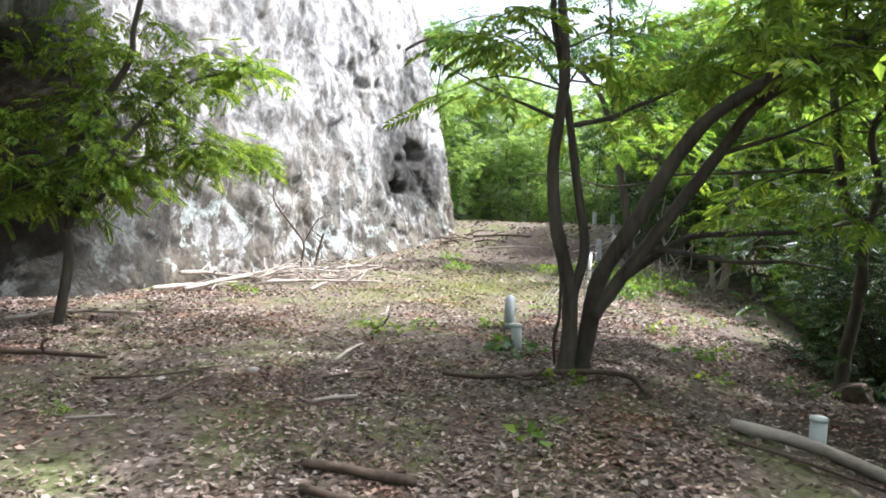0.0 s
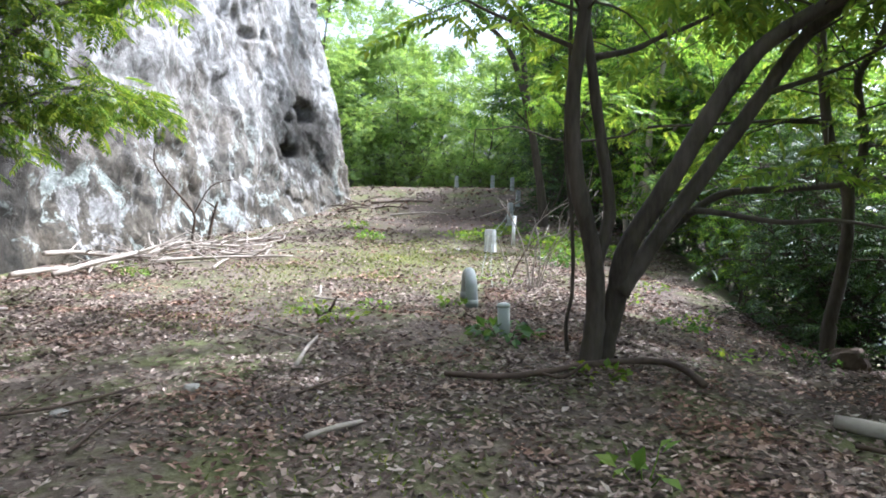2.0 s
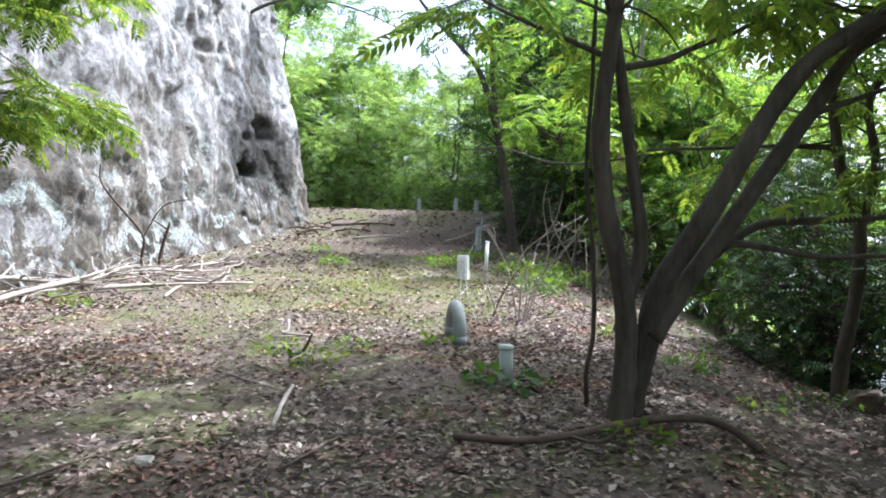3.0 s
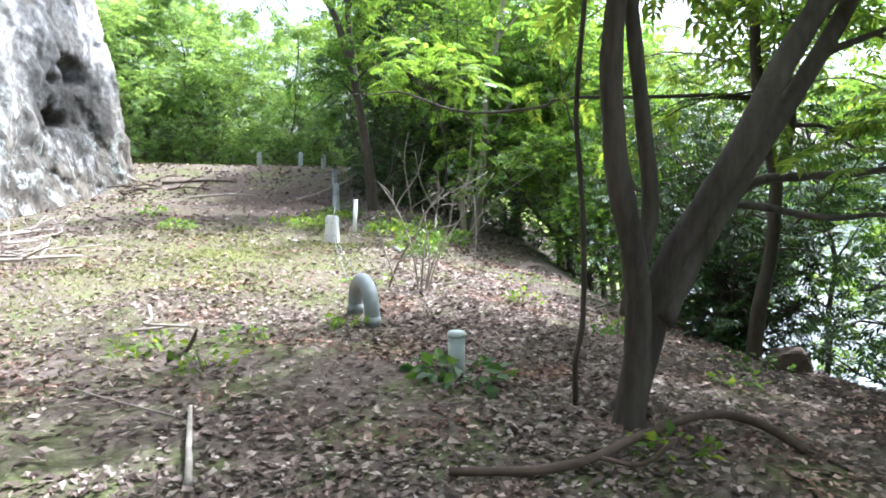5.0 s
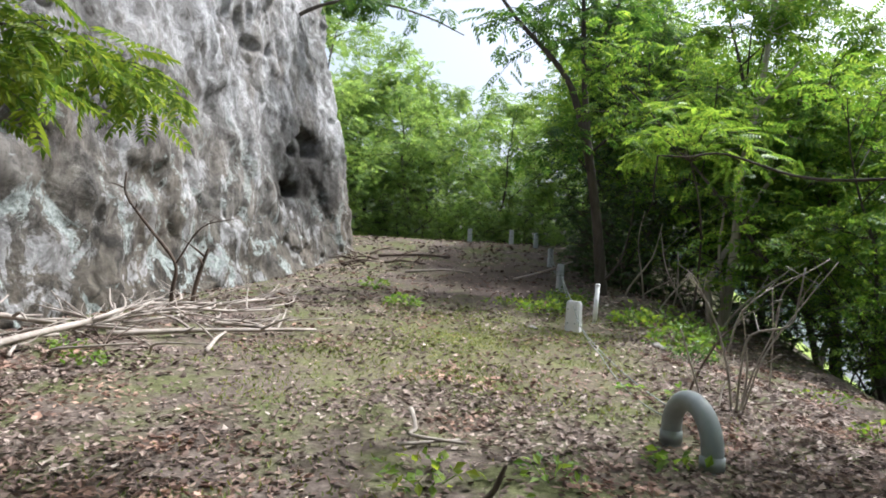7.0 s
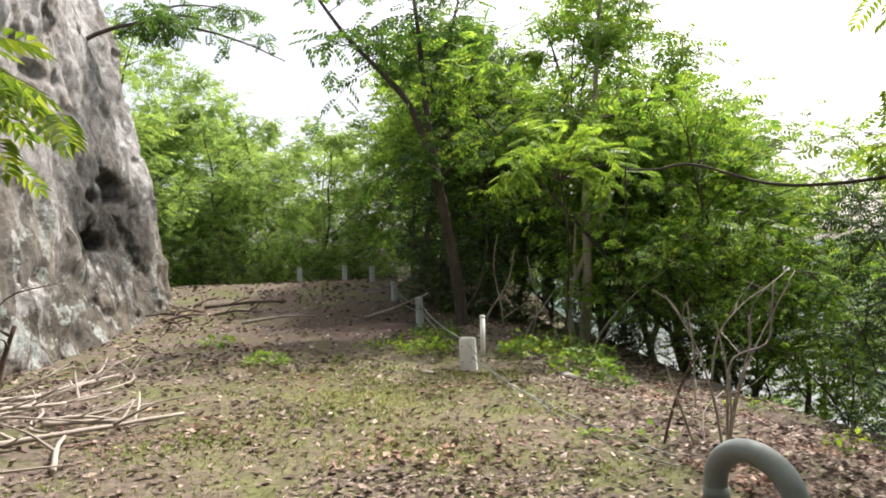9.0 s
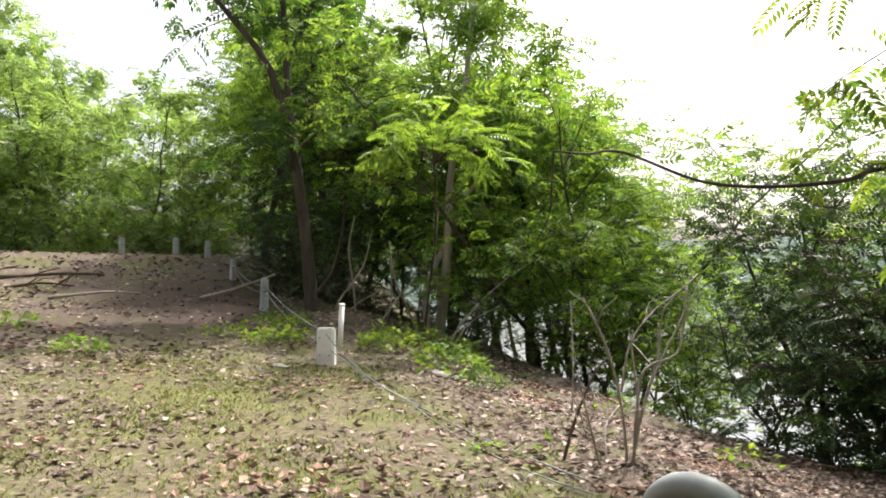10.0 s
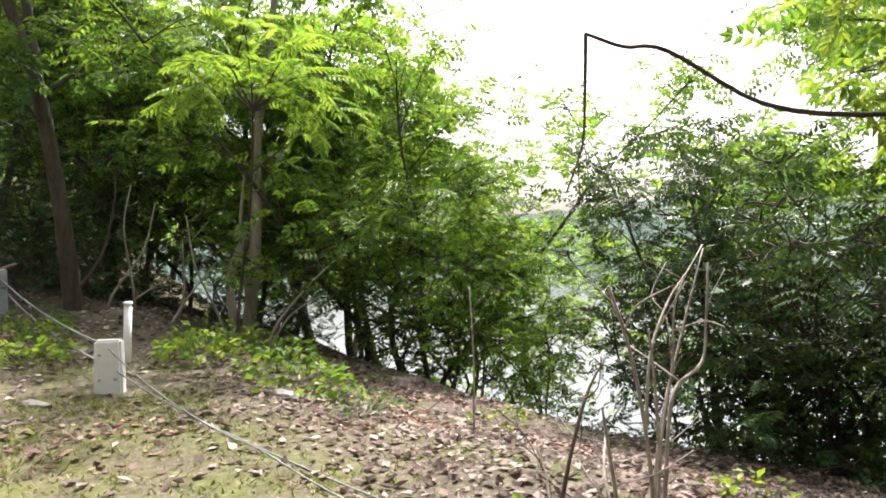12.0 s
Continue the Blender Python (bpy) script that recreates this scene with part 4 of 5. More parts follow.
def hoop_pipe():
    """Bent pipe standing out of the ground like an upturned U."""
    a, b = np.array(on(0.12, 8.02, -0.12)), np.array(on(0.06, 8.66, -0.12))
    root = thing("hoop_pipe", tuple((a + b) / 2), "thick grey plastic pipe bent in an upturned U", "pipe")
    mid, half = (a + b) / 2, np.linalg.norm(b - a) / 2
    d = (b - a) / np.linalg.norm(b - a)
    top = 0.57 - half
    line = [a]
    line += [a + np.array((0, 0, top * s)) for s in (0.5, 1.0)]
    for ang in np.linspace(0, np.pi, 11)[1:-1]:
        line.append(mid - d * half * math.cos(ang) + np.array((0, 0, top + half * 0.85 * math.sin(ang))))
    line += [b + np.array((0, 0, top * s)) for s in (1.0, 0.5, 0.0)]
    v, t = tube(np.array(line) - np.array(root.location), 0.077, 0.077, 20, 2, 0.004)
    child("bend", mesh_of("bend", v, t, PIPE, True), root)
    for e in (a, b):
        bm = round_bar(0.086, 0.10, 20, 0.0, 0.008)
        bmesh.ops.transform(bm, matrix=Matrix.Translation(Vector(e) + Vector((0, 0, 0.13)) - root.location), verts=bm.verts)
        part("collar", bm, PIPE, root, "thicker pipe collar")


def pipe_stub(x, y, h, tilt, label):
    root = thing("pipe_stub", on(x, y, -0.1), label, "pipe", "pipe stubs")
    root.rotation_euler = (radians(tilt), radians(-tilt), 0)
    part("pipe", round_bar(0.062, h + 0.08, 22), PIPE_PALE, root)
    part("cap", round_bar(0.068, 0.045, 22, h + 0.07, 0.008), PIPE_PALE, root, "flat pale pipe cap")


hoop_pipe()
pipe_stub(0.43, 6.25, 0.31, 2, "short pale grey capped pipe stub among dark leaves")
pipe_stub(3.02, 3.7, 0.27, -2, "short pale grey capped pipe stub beside a log")


# ---------------------------------------------------------------- dead wood
def stick(points, r0, r1, label, material=DARKWOOD, name="stick", group="fallen sticks", forks=0, seed=1, lift=0.022):
    pts = [(x, y, float(lie(x, y)) + lift + (z if z else 0)) for x, y, z in points]
    root = thing(name, pts[0], label, "branch" if name != "log" else "log", group)
    rng = np.random.default_rng(seed)
    o = np.array(pts[0])
    line = np.array(pts) - o
    v, t = tube(line, r0, r1, 8, 4, 0.10, rng)
    child("wood", mesh_of("wood", v, t, material, True), root)
    for k in range(forks):
        f = rng.uniform(0.25, 0.85)
        b = bend(line, 4)
        i = int(f * (len(b) - 1))
        d = b[min(i + 1, len(b) - 1)] - b[i]
        d /= np.linalg.norm(d) + 1e-9
        side = np.array((-d[1], d[0], 0)) * rng.choice([-1, 1])
        ln = rng.uniform(0.25, 0.7)
        e = b[i] + (d * 0.7 + side * rng.uniform(0.4, 1.0) + np.array((0, 0, rng.uniform(0.05, 0.5)))) * ln
        v, t = tube([b[i], (b[i] + e) / 2 + rng.normal(0, 0.03, 3), e], r0 * 0.5, r1 * 0.5, 6, 3, 0.08, rng)
        child("side_twig", mesh_of("side_twig", v, t, material, True), root)
    return root


stick([(-0.13, 4.60, 0.03), (0.28, 4.45, 0.03), (0.59, 4.46, 0.035), (0.94, 4.60, 0.05), (1.44, 4.78, 0.07), (1.68, 4.67, 0.06), (1.80, 4.38, 0.02)], 0.022, 0.028, "long crooked brown stick below the walnut tree", seed=2, forks=1)
stick([(-0.40, 1.83, 0.02), (-0.30, 1.79, 0.03), (-0.12, 1.78, 0.02), (0.08, 1.73, 0.025), (0.32, 1.75, 0.02)], 0.028, 0.034, "short thick brown log lying in dry leaves", DARKWOOD, "log", "", 0, 3)
stick([(-0.26, 1.46, 0.02), (-0.08, 1.40, 0.02), (0.15, 1.3, 0.02)], 0.03, 0.025, "short rotten stick in dry leaves", seed=4)
stick([(-0.87, 3.03, 0.02), (-0.74, 3.17, 0.03), (-0.60, 3.35, 0.02)], 0.018, 0.014, "short pale bare stick on dry leaves", DEADWOOD, seed=5)
stick([(-1.34, 4.75, 0.015), (-1.37, 5.3, 0.02), (-1.4, 5.87, 0.02)], 0.02, 0.013, "straight pale stick on dry leaves", DEADWOOD, seed=6)
stick([(-1.14, 3.95, 0.01), (-1.0, 4.3, 0.015), (-0.88, 4.64, 0.01)], 0.012, 0.008, "thin brown stick on dry leaves", seed=7)
stick([(-1.47, 5.66, 0.02), (-1.83, 6.05, 0.025), (-2.0, 6.25, 0.02), (-2.25, 6.62, 0.02)], 0.008, 0.005, "thin bent pale stick on dry leaves", DEADWOOD, seed=8)
stick([(-5.1, 3.86, 0.03), (-4.33, 4.11, 0.04), (-3.53, 4.05, 0.03)], 0.035, 0.025, "dark fallen branch near the rock", seed=9, forks=1)
stick([(-4.1, 2.1, 0.03), (-3.68, 2.37, 0.05), (-3.67, 2.89, 0.03)], 0.03, 0.02, "short dark fallen branch", seed=10)
stick([(-6.3, 5.6, 0.05), (-6.2, 6.6, 0.08), (-5.28, 7.11, 0.05)], 0.03, 0.015, "curved pale branch at the rock's foot", DEADWOOD, seed=11, forks=2)
stick([(-2.14, 2.91, 0.015), (-2.16, 3.4, 0.02), (-2.15, 3.85, 0.015)], 0.012, 0.008, "thin brown stick on dry leaves", seed=12)
stick([(-2.5, 2.3, 0.015), (-2.2, 2.46, 0.015)], 0.012, 0.01, "short pale twig on dry leaves", DEADWOOD, seed=13)
stick([(-3.1, 3.3, 0.02), (-2.6, 3.6, 0.03), (-2.2, 4.1, 0.02)], 0.014, 0.008, "thin brown stick on dry leaves", seed=14, forks=1)
stick([(2.40, 3.72, 0.04), (2.9, 3.5, 0.05), (3.35, 3.28, 0.05), (4.0, 2.95, 0.05)], 0.05, 0.045, "pale bare log beside the pipe stub", DEADWOOD, "log", "", 0, 15)
stick([(2.3, 3.3, 0.02), (2.7, 3.05, 0.02), (3.3, 2.9, 0.02)], 0.016, 0.01, "thin bent brown stick", seed=16)
# twig by the hoop pipe
stick([(-1.98, 8.86, 0.12), (-1.93, 8.55, 0.04), (-1.95, 8.34, 0.03), (-1.56, 8.30, 0.03)], 0.02, 0.012, "crooked pale twig on mossy ground", DEADWOOD, seed=17)
stick([(-2.05, 8.15, 0.02), (-1.6, 8.42, 0.02)], 0.014, 0.009, "short pale twig on mossy ground", DEADWOOD, seed=18)
stick([(-1.64, 7.0, 0.02), (-1.5, 7.02, 0.08), (-1.42, 7.05, 0.24)], 0.022, 0.012, "small dark upright stump twig", seed=19)
# bleached branches along the rock
stick([(-6.6, 10.2, 0.05), (-6.3, 11.2, 0.16), (-6.13, 12.1, 0.22), (-6.2, 13.2, 0.2), (-5.96, 14.03, 0.2), (-5.35, 14.5, 0.1)], 0.049, 0.018, "long bleached fallen branch along the rock", DEADWOOD, "fallen_branch", "bleached branches", 5, 20)
stick([(-7.1, 9.9, 0.08), (-6.91, 10.44, 0.06), (-6.74, 11.11, 0.05), (-6.4, 11.9, 0.06)], 0.051, 0.019, "bleached forked branch along the rock", DEADWOOD, "fallen_branch", "bleached branches", 3, 21)
stick([(-7.6, 11.6, 0.2), (-7.4, 12.3, 0.2), (-7.0, 12.4, 0.14), (-5.54, 12.28, 0.08)], 0.051, 0.019, "bleached forked branch along the rock", DEADWOOD, "fallen_branch", "bleached branches", 4, 22)
stick([(-5.9, 12.08, 0.05), (-5.21, 12.48, 0.06), (-4.19, 12.95, 0.08), (-3.5, 13.47, 0.03)], 0.043, 0.018, "long bleached branch on the clearing's edge", DEADWOOD, "fallen_branch", "bleached branches", 4, 23)
stick([(-6.4, 15.0, 0.12), (-5.44, 14.6, 0.15), (-4.92, 15.6, 0.1), (-4.65, 16.8, 0.05)], 0.043, 0.016, "bleached forked branch along the rock", DEADWOOD, "fallen_branch", "bleached branches", 4, 24)
stick([(-6.1, 13.4, 0.08), (-5.5, 13.6, 0.2), (-4.9, 14.3, 0.12), (-4.5, 15.0, 0.04)], 0.036, 0.013, "thin bleached branch with side twigs", DEADWOOD, "fallen_branch", "bleached branches", 5, 25)
stick([(-5.29, 10.85, 0.02), (-5.56, 11.3, 0.12), (-5.66, 11.83, 0.25)], 0.02, 0.008, "small dark forked twig sticking up", DARKWOOD, "stick", "fallen sticks", 3, 26)
stick([(-4.93, 13.32, 0.05), (-4.46, 13.42, 0.06), (-3.79, 13.3, 0.03)], 0.035, 0.018, "pale straight branch on the clearing", DEADWOOD, "fallen_branch", "bleached branches", 1, 27)
stick([(-4.43, 11.4, 0.03), (-4.58, 12.3, 0.04), (-4.61, 12.94, 0.06)], 0.029, 0.016, "pale bent branch on the clearing", DEADWOOD, "fallen_branch", "bleached branches", 1, 28)
brush = random.Random(8)
for k in range(26):
    x, y, a = brush.uniform(-7.0, -4.6), brush.uniform(10.6, 16.4), brush.uniform(-1.1, 2.7)
    ln = brush.uniform(0.7, 1.7)
    x = max(x, -6.9 + 0.12 * abs(y - 12))
    stick([(x, y, 0.03), (x + ln * 0.5 * math.cos(a) + brush.uniform(-0.1, 0.1), y + ln * 0.5 * math.sin(a), brush.uniform(0.04, 0.2)), (x + ln * math.cos(a + 0.3), y + ln * math.sin(a + 0.3), brush.uniform(0.02, 0.34))], brush.uniform(0.014, 0.032), 0.008, "thin bleached branch in the heap along the rock", DEADWOOD, "fallen_branch", "bleached branches", brush.randrange(1, 4), 200 + k)
for k, (x, y) in enumerate(((-4.6, 24.6), (-4.2, 25.4), (-3.9, 25.0), (-3.6, 26.0), (-4.4, 23.8), (-3.3, 25.2), (-3.9, 26.6))):
    a = 0.6 + 1.1 * k
    stick([(x, y, 0.05), (x + 0.6 * math.cos(a), y + 0.5 * math.sin(a), 0.16), (x + 1.3 * math.cos(a), y + 1.0 * math.sin(a), 0.08)], 0.04, 0.015, "dark fallen branch heaped at the rock's corner", DARKWOOD, "fallen_branch", "heap at the corner", 3, 60 + k)
stick([(0.6, 23.4, 0.03), (1.2, 22.6, 0.3), (1.9, 21.6, 0.75)], 0.035, 0.02, "pale bare pole leaning on the fence", DEADWOOD, "fallen_branch", "", 0, 70)
stick([(-2.6, 24.0, 0.03), (-1.4, 24.3, 0.05), (-0.6, 24.1, 0.03)], 0.04, 0.02, "pale fallen branch on bare ground", DEADWOOD, "fallen_branch", "", 2, 71)
stick([(-3.6, 26.5, 0.04), (-2.2, 27.0, 0.05), (-1.2, 26.8, 0.03)], 0.05, 0.03, "long dark fallen branch on bare ground", DARKWOOD, "fallen_branch", "", 2, 72)


def bare_shrub(name, stems, label, material, seed, side=2):
    rng = np.random.default_rng(seed)
    o = np.array(stems[0][0][0])
    root = thing(name, tuple(o), label, "shrub", "bare shrubs")
    for pts, r0, r1 in stems:
        line = np.array(pts) - o
        v, t = tube(line, r0, r1, 7, 4, 0.07, rng)
        child("stem", mesh_of("stem", v, t, material, True), root)
        b = bend(line, 4)
        for k in range(side):
            a = b[int(rng.uniform(0.3, 0.9) * (len(b) - 1))]
            e = a + np.array((rng.normal(0, 0.25), rng.normal(0, 0.2), rng.uniform(0.05, 0.35)))
            v, t = tube([a, (a + e) / 2 + rng.normal(0, 0.03, 3), e], r1 * 0.8, 0.003, 5, 3, 0.05, rng)
            child("twig", mesh_of("twig", v, t, material, True), root)
    return root


bare_shrub("bare_shrub", [
    ([(1.05, 9.80, 0.05), (0.98, 9.78, 0.55), (0.85, 9.78, 1.0), (0.70, 9.77, 1.28), (0.55, 9.77, 1.5)], 0.0135, 0.0060),
    ([(1.10, 9.82, 0.05), (1.18, 9.82, 0.5), (1.15, 9.82, 0.9), (1.08, 9.82, 1.25)], 0.0120, 0.0060),
    ([(0.98, 9.80, 0.75), (1.10, 9.82, 1.12), (1.40, 9.84, 1.38), (1.75, 9.85, 1.55)], 0.0105, 0.0045),
    ([(1.06, 9.76, 0.05), (1.08, 9.74, 0.55), (1.15, 9.72, 0.92), (1.50, 9.70, 1.03), (1.58, 9.70, 1.27), (1.63, 9.70, 1.58)], 0.0135, 0.0067),
    ([(0.85, 9.85, 0.05), (0.66, 9.82, 0.55), (0.52, 9.80, 0.95)], 0.0135, 0.0060),
    ([(1.12, 9.85, 0.05), (1.25, 9.85, 0.55), (1.45, 9.85, 1.0), (1.53, 9.85, 1.38), (1.95, 9.85, 1.68)], 0.0105, 0.0045),
    ([(1.15, 9.88, 0.05), (1.36, 9.88, 0.7), (1.70, 9.88, 1.2), (2.05, 9.88, 1.66)], 0.0120, 0.0045),
    ([(0.95, 9.9, 0.05), (1.1, 10.1, 0.4), (1.5, 10.3, 0.55)], 0.0120, 0.0045),
], "dead bare pale shrub with crooked stems", DEADWOOD, 91)
bare_shrub("bare_shrub", [
    ([(0.70, 10.2, 0.05), (0.86, 10.2, 0.47), (1.08, 10.2, 0.84), (1.27, 10.2, 1.0)], 0.016, 0.006),
    ([(0.9, 10.3, 0.06), (1.3, 10.6, 0.22), (1.8, 11.0, 0.30)], 0.016, 0.006),
    ([(0.8, 10.3, 0.06), (1.3, 10.3, 0.14), (1.9, 10.5, 0.18)], 0.018, 0.006),
], "dark thin dead sapling leaning by the hoop pipe", DARKWOOD, 92, 2)
bare_shrub("dead_sapling", [
    ([(-6.05, 14.6, 0.35), (-6.03, 14.6, 0.8), (-6.02, 14.6, 1.2), (-6.5, 14.6, 1.78), (-6.89, 14.65, 2.26), (-6.93, 14.7, 2.64)], 0.04, 0.014),
    ([(-6.02, 14.6, 1.15), (-5.62, 14.6, 1.79), (-5.03, 14.6, 1.97)], 0.015, 0.005),
    ([(-5.86, 15.0, 0.35), (-5.78, 15.0, 0.9), (-5.62, 15.0, 1.45)], 0.045, 0.03),
], "dead forked sapling leaning on the rock", DARKWOOD, 93)
bare_shrub("bare_shrub", [
    ([(4.2, 17.9, -0.2), (4.5, 17.7, 0.6), (5.2, 17.4, 1.4), (5.9, 17.2, 1.9)], 0.03, 0.008),
    ([(4.3, 18.0, -0.2), (4.9, 18.0, 0.6), (5.6, 17.8, 1.0)], 0.025, 0.008),
    ([(4.0, 18.3, -0.1), (3.7, 18.2, 0.7), (3.2, 18.0, 1.5), (3.0, 17.9, 2.3)], 0.025, 0.008),
    ([(3.4, 19.6, 0.1), (3.7, 19.4, 0.8), (4.3, 19.2, 1.6)], 0.03, 0.01),
], "tangle of bare pale stems at the brink", DEADWOOD, 94, 3)
bare_shrub("bare_shrub", [
    ([(3.1, 21.2, 0.15), (3.3, 21.1, 1.0), (3.8, 20.9, 1.8), (4.0, 20.8, 2.7)], 0.035, 0.010),
    ([(3.3, 21.4, 0.1), (3.7, 21.3, 0.8), (4.4, 21.0, 1.3)], 0.030, 0.010),
    ([(3.7, 21.0, 0.0), (3.6, 20.9, 1.1), (3.4, 20.8, 2.2), (3.5, 20.7, 3.0)], 0.028, 0.010),
    ([(4.0, 20.6, -0.1), (4.3, 20.4, 0.9), (4.25, 20.3, 2.0)], 0.030, 0.012),
], "grey leafless stems in the shade behind the fence", BARK_PALE, 96, 3)
bare_shrub("bare_shrub", [
    ([(2.6, 12.2, 0.0), (2.62, 12.2, 0.7), (2.58, 12.2, 1.35)], 0.012, 0.006),
], "single bare upright shoot", DEADWOOD, 95, 0)


# ---------------------------------------------------------------- stones
def stone(x, y, size, label, seed, material=STONE):
    rng = random.Random(seed)
    bm = bmesh.new()
    bmesh.ops.create_icosphere(bm, subdivisions=3, radius=1.0)
    o = Vector((rng.random() * 9, rng.random() * 9, 0))
    for v in bm.verts:
        k = 1 + 0.35 * noise.noise(v.co * 1.1 + o) + 0.12 * noise.noise(v.co * 3 + o)
        v.co = Vector((v.co.x * size[0] * k, v.co.y * size[1] * k, v.co.z * size[2] * k))
    me = bpy.data.meshes.new("stone")
    bm.to_mesh(me)
    bm.free()
    me.materials.append(material)
    ob = new("stone", me)
    ob.matrix_basis = pose(*on(x, y, size[2] * 0.25), 0, 0, rng.uniform(0, 360))
    return tagged(ob, label, "stone", "loose stones")


stone(1.66, 13.78, (0.20, 0.09, 0.06), "flat pale stone on dry leaves", 1)
stone(-3.85, 2.15, (0.22, 0.15, 0.09), "pale boulder near the rock's foot", 2)
stone(4.55, 7.45, (0.24, 0.16, 0.20), "dark pointed boulder at the brink", 3, DARKWOOD)
stone(-1.95, 4.15, (0.08, 0.06, 0.03), "small flat grey stone in dry leaves", 4)
stone(-0.1, 15.0, (0.22, 0.06, 0.03), "flat pale stone on thin grass", 5)
stone(-2.6, 3.6, (0.06, 0.05, 0.03), "small grey stone in dry leaves", 6)


# ---------------------------------------------------------------- low plants
BLADE = (np.array([(0, 0, 0), (0.5, 0.33, 0.05), (1, 0, -0.14), (0.5, -0.33, 0.05)]), np.array([(0, 1, 2), (0, 2, 3)]))


def low_plant(x, y, r, h, n, leaf, label, seed, name="ground_plant", size=0.078):
    rng = np.random.default_rng(seed)
    root = thing(name, on(x, y), label, "plant", "low plants")
    a = rng.uniform(0, 2 * np.pi, n)
    q = np.sqrt(rng.uniform(0, 1, n)) * r
    p = np.stack([np.cos(a) * q, np.sin(a) * q, rng.uniform(0.15, 1.0, n) * h * (1.1 - 0.6 * q / r)], axis=1)
    d = np.stack([np.cos(a), np.sin(a), rng.normal(0.1, 0.35, n)], axis=1) + rng.normal(0, 0.5, (n, 3))
    v, t = sprays(BLADE, p, d, rng.uniform(0.6, 1.3, n) * size, rng, 0.5)
    tagged(child("foliage", mesh_of("foliage", v, t, leaf), root), kind="stuff")
    stems = [tube([(0.3 * c[0], 0.3 * c[1], -0.02), (0.8 * c[0], 0.8 * c[1], c[2] * 0.6), c], 0.005, 0.003, 4, 2, 0.02, rng) for c in p[:max(4, n // 6)]]
    v, t = join(stems)
    tagged(child("stalk", mesh_of("stalk", v, t, leaf, True), root), kind="stuff")
    return root


low_plant(0.46, 6.08, 0.30, 0.22, 46, LEAF_DARK, "dark broad-leaved plant round the pipe stub", 1, size=0.13)
low_plant(0.30, 6.30, 0.22, 0.16, 24, LEAF_DARK, "dark broad-leaved plant beside the pipe stub", 2, size=0.11)
low_plant(0.93, 2.75, 0.16, 0.26, 12, LEAF_BRIGHT, "bright green seedling in dry leaves", 3, "seedling", 0.13)
low_plant(1.04, 4.45, 0.20, 0.16, 30, LEAF_NEAR, "small green plant by the crooked stick", 4)
low_plant(2.04, 13.92, 0.55, 0.34, 150, LEAF_BRIGHT, "leafy yellow-green plant on the bank's edge", 5, size=0.115)
low_plant(2.35, 14.8, 0.5, 0.36, 130, LEAF_BRIGHT, "leafy yellow-green plant on the bank's edge", 6, size=0.115)
low_plant(1.85, 12.9, 0.34, 0.30, 120, LEAF_DARK, "small dark dense bush in dry leaves", 7, size=0.06)
low_plant(1.89, 15.7, 0.45, 0.40, 130, LEAF_NEAR, "leafy green plant by the fence", 8, size=0.115)
low_plant(2.6, 16.6, 0.6, 0.5, 170, LEAF_NEAR, "leafy green plant at the brink", 9, size=0.115)
low_plant(3.4, 16.2, 0.5, 0.45, 140, LEAF_BRIGHT, "leafy green plant at the brink", 10, size=0.115)
low_plant(0.45, 16.8, 0.55, 0.35, 150, LEAF_NEAR, "green creeper by the fence rope", 11, size=0.115)
low_plant(0.95, 18.4, 0.6, 0.35, 160, LEAF_NEAR, "green creeper by the fence rope", 12, size=0.115)
low_plant(1.5, 19.6, 0.6, 0.4, 150, LEAF_DARK, "green creeper by the concrete post", 13)
low_plant(-0.2, 18.2, 0.5, 0.22, 90, LEAF_NEAR, "thin green creeper on bare soil", 14)
low_plant(-2.37, 16.87, 0.36, 0.24, 80, LEAF_BRIGHT, "bright green tuft on the clearing", 15, size=0.115)
low_plant(-3.19, 19.99, 0.36, 0.26, 70, LEAF_BRIGHT, "bright green tuft near the rock", 16, size=0.115)
low_plant(2.46, 9.76, 0.28, 0.22, 50, LEAF_NEAR, "green weed in dry leaves", 17)
low_plant(3.07, 8.54, 0.34, 0.25, 60, LEAF_NEAR, "green weed on the bank", 18)
low_plant(0.79, 10.4, 0.16, 0.15, 18, LEAF_BRIGHT, "small bright seedling by dead twigs", 19, "seedling")
low_plant(-0.15, 8.0, 0.22, 0.18, 34, LEAF_BRIGHT, "small weed at the hoop pipe", 20)
low_plant(-1.83, 7.55, 0.30, 0.20, 50, LEAF_NEAR, "low green weed in dry leaves", 21)
low_plant(-1.05, 7.6, 0.2, 0.16, 26, LEAF_BRIGHT, "small weed in dry leaves", 22)
low_plant(-1.35, 6.8, 0.26, 0.18, 40, LEAF_NEAR, "low green weed in dry leaves", 23)
low_plant(-6.0, 11.3, 0.22, 0.2, 40, LEAF_BRIGHT, "green weed among bleached branches", 24)
low_plant(-5.41, 10.54, 0.22, 0.2, 40, LEAF_BRIGHT, "green weed near bleached branches", 25)
low_plant(-5.9, 4.5, 0.2, 0.15, 26, LEAF_BRIGHT, "small green weed near the rock", 26)
low_plant(-2.75, 2.47, 0.09, 0.08, 10, LEAF_BRIGHT, "tiny seedling in dry leaves", 27, "seedling", 0.07)
low_plant(2.6, 7.6, 0.3, 0.2, 40, LEAF_DARK, "low dark weed on the bank", 28)
low_plant(3.9, 7.2, 0.4, 0.25, 60, LEAF_DARK, "low dark weed on the bank", 29)
low_plant(0.35, 10.75, 0.12, 0.14, 14, LEAF_BRIGHT, "tiny bright seedling in dry leaves", 30, "seedling")
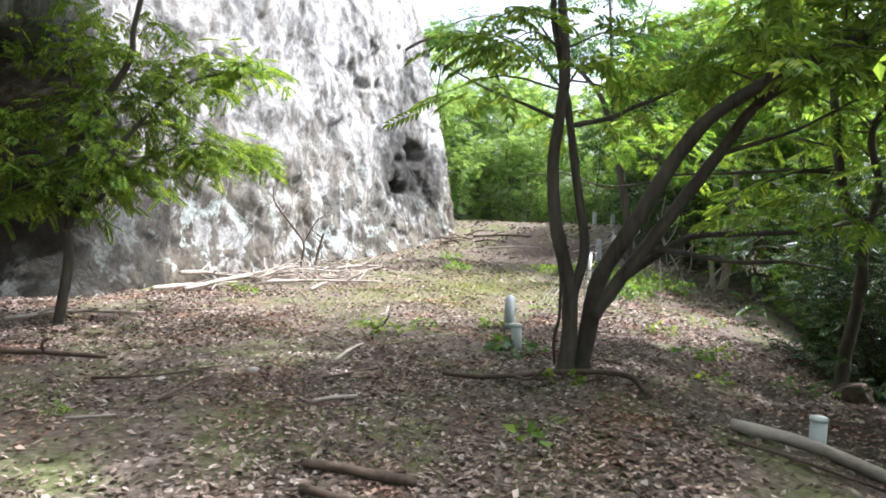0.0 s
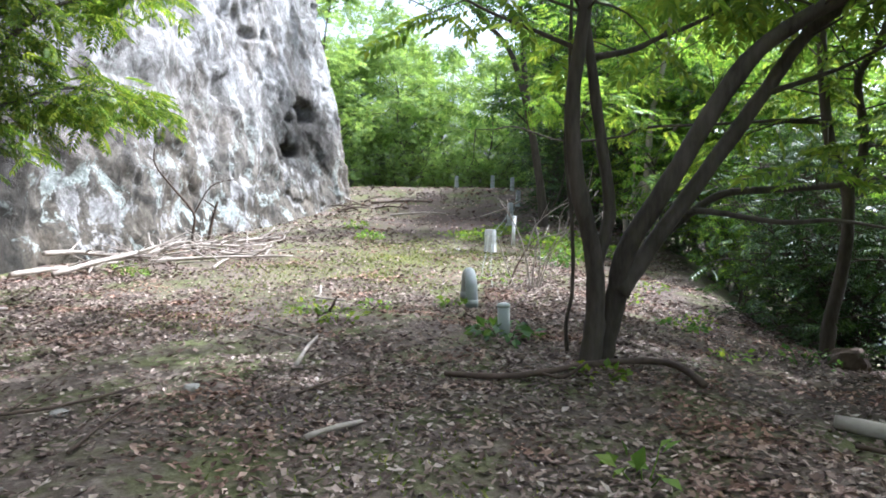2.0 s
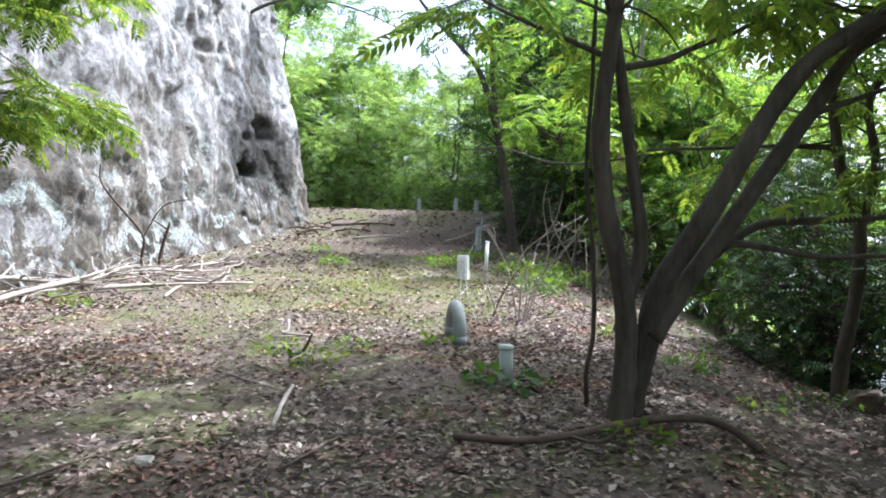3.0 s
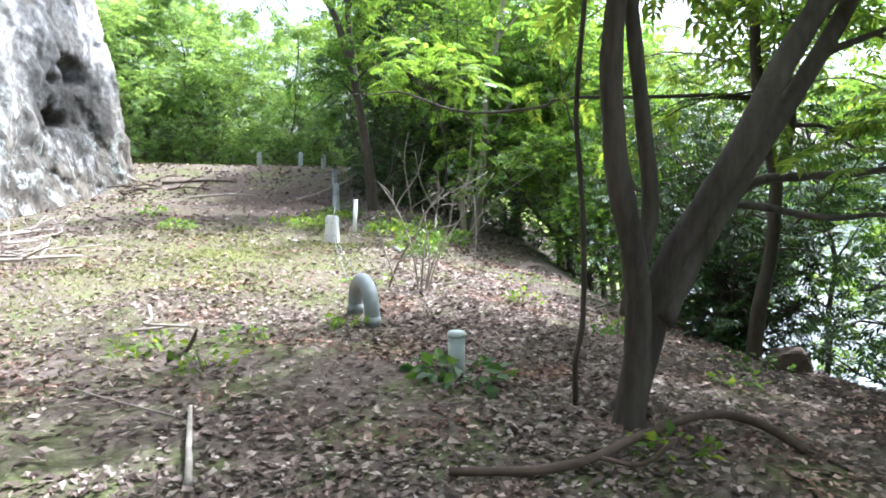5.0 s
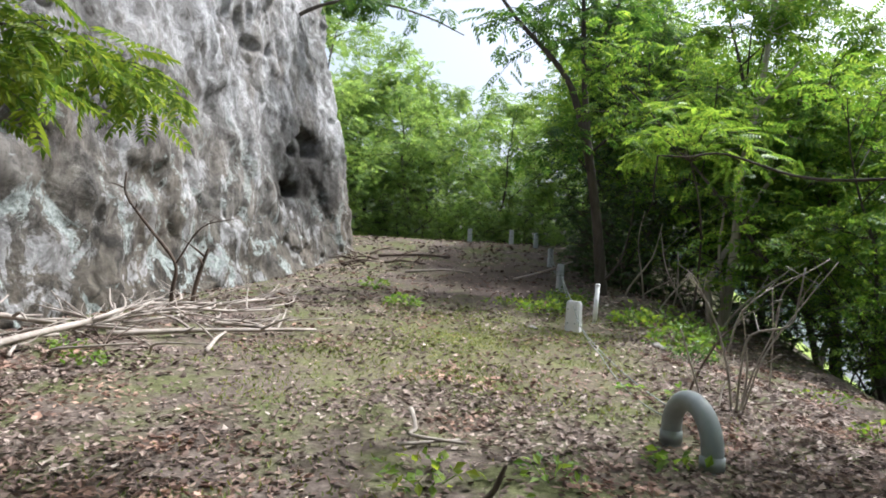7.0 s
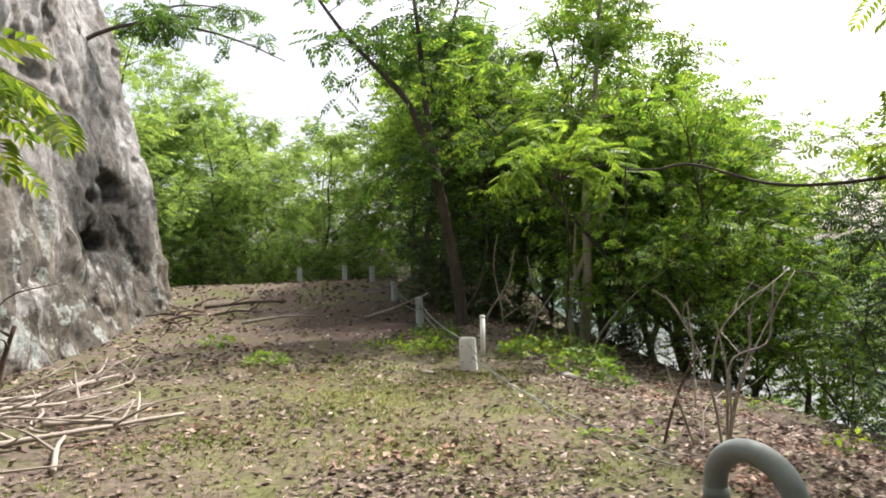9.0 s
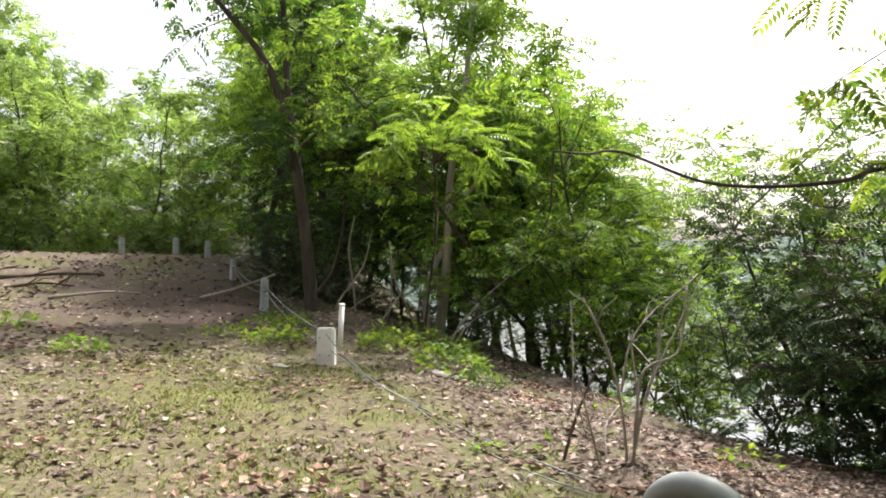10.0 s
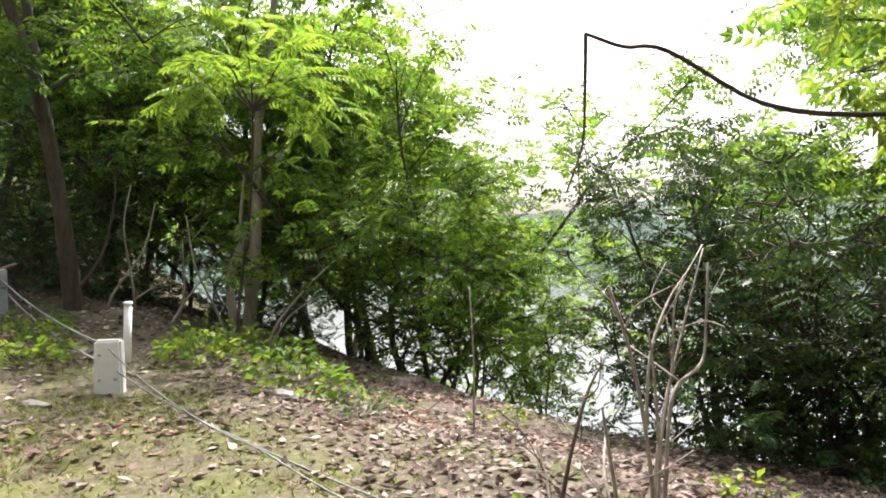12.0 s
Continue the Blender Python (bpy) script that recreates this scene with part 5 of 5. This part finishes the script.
low_plant(3.6, 12.6, 0.4, 0.25, 60, LEAF_NEAR, "green weed on the bank's edge", 31)
low_plant(2.6, 5.9, 0.2, 0.15, 30, LEAF_NEAR, "small weed below the walnut tree", 32)


# ---------------------------------------------------------------- litter and grass
def clearing(x, y):
    """1 on the trodden grassy clearing, 0 under the trees."""
    d = np.hypot((x + 1.3) / 3.4, (y - 13.6) / 4.6) + 0.25 * np.sin(x * 1.7 + y * 0.8) * np.sin(y * 1.1)
    return 1 - smoothstep(0.55, 1.15, d)


def scatter_litter():
    rng = np.random.default_rng(77)
    xs, ys, ss = [], [], []
    for x0, x1, y0, y1, per, size in ((-8.5, 5.0, -1.4, 5, 1100, 0.029), (-9.0, 5.0, 5, 10, 900, 0.033), (-7.4, 5.2, 10, 17, 330, 0.045), (-6.6, 6.0, 17, 24, 90, 0.06), (-5.0, 6.0, 24, 32, 45, 0.075)):
        n = int((x1 - x0) * (y1 - y0) * per)
        x, y = rng.uniform(x0, x1, n), rng.uniform(y0, y1, n)
        patchy = 0.62 + 0.5 * np.sin(x * 1.3 + 1.1 * np.sin(y * 0.9)) * np.sin(y * 1.1 + 0.8 * np.sin(x * 1.4 + 1))
        thin = np.clip(patchy + 0.45 * (x > 0.3) * (y < 12), 0.18, 1) * (1 - 0.5 * clearing(x, y))
        # a trodden strip with fewer leaves
        thin *= 1 - 0.55 * np.exp(-((x + 2.3 + 0.25 * (y - 7)) / 0.9) ** 2) * (y > 5) * (y < 12)
        thin *= np.where((x > 2.2) & (y > 2) & (y < 9), 0.3, 1.0)
        thin *= 1 - 0.75 * np.exp(-((x - 0.3) / 3.0) ** 4 - ((y - 22.0) / 4.5) ** 4)
        keep = rng.uniform(0, 1, n) < thin
        xs.append(x[keep]); ys.append(y[keep]); ss.append(np.full(keep.sum(), size))
    x, y, s = np.concatenate(xs), np.concatenate(ys), np.concatenate(ss)
    n = len(x)
    s = s * rng.uniform(0.55, 1.5, n)
    z = lie(x, y) + rng.uniform(0.004, 0.024, n)
    shape = np.array([(-0.75, 0, 0.05), (-0.1, 0.42, 0.22), (0.95, 0.05, 0.12), (0.0, -0.42, 0.18), (0.1, 0.0, -0.06)])
    tris = np.array([(0, 4, 1), (1, 4, 2), (2, 4, 3), (3, 4, 0)])
    a = rng.uniform(0, 2 * np.pi, n)
    ca, sa = np.cos(a), np.sin(a)
    wide, curl = rng.uniform(0.9, 1.5, n), rng.uniform(-1.4, 2.0, n)
    tx, ty = rng.normal(0, 0.27, n), rng.normal(0, 0.27, n)
    lx = shape[None, :, 0] * s[:, None]
    ly = shape[None, :, 1] * (s * wide)[:, None]
    lz = shape[None, :, 2] * (s * curl)[:, None]
    gx = lx * ca[:, None] - ly * sa[:, None]
    gy = lx * sa[:, None] + ly * ca[:, None]
    gz = lz + gx * tx[:, None] + gy * ty[:, None]
    v = np.stack([gx + x[:, None], gy + y[:, None], gz + z[:, None]], axis=-1).reshape(-1, 3)
    t = (tris[None] + (np.arange(n) * 5)[:, None, None]).reshape(-1, 3)
    tagged(new("leaf_litter", mesh_of("leaf_litter", v, t, LITTER)), "carpet of dry brown curled leaves on the soil", "leaf litter", kind="stuff")


def scatter_grass():
    rng = np.random.default_rng(78)
    n = 150000
    x, y = rng.uniform(-6, 4, n), rng.uniform(2, 21, n)
    moss = np.clip(np.sin(x * 0.9 + 2 * np.sin(y * 0.35)) * np.sin(y * 0.8 + x * 0.4) - 0.25, 0, 1)
    keep = rng.uniform(0, 1, n) < np.clip(clearing(x, y) * np.clip(0.45 + 0.9 * np.sin(x * 1.6 + y + np.sin(y * 2.1)) * np.sin(y * 1.3 + np.sin(x * 2.3)), 0.05, 1) + 0.45 * moss * (x < 1), 0, 1)
    x, y = x[keep], y[keep]
    n = len(x)
    h, a = rng.uniform(0.012, 0.045, n), rng.uniform(0, 2 * np.pi, n)
    w = rng.uniform(0.004, 0.011, n)
    b = np.stack([x, y, lie(x, y)], axis=1)
    side = np.stack([np.cos(a), np.sin(a), 0 * a], axis=1) * w[:, None]
    tip = np.stack([rng.normal(0, 0.7, n) * h, rng.normal(0, 0.7, n) * h, h], axis=1)
    v = np.stack([b - side, b + side, b + tip * 0.6 + side * 0.7, b + tip], axis=1).reshape(-1, 3)
    t = (np.array([(0, 1, 2), (0, 2, 3)])[None] + (np.arange(n) * 4)[:, None, None]).reshape(-1, 3)
    tagged(new("grass", mesh_of("grass", v, t, GRASS)), "thin short yellow-green grass on the clearing", "grass", kind="stuff")


scatter_litter()
scatter_grass()
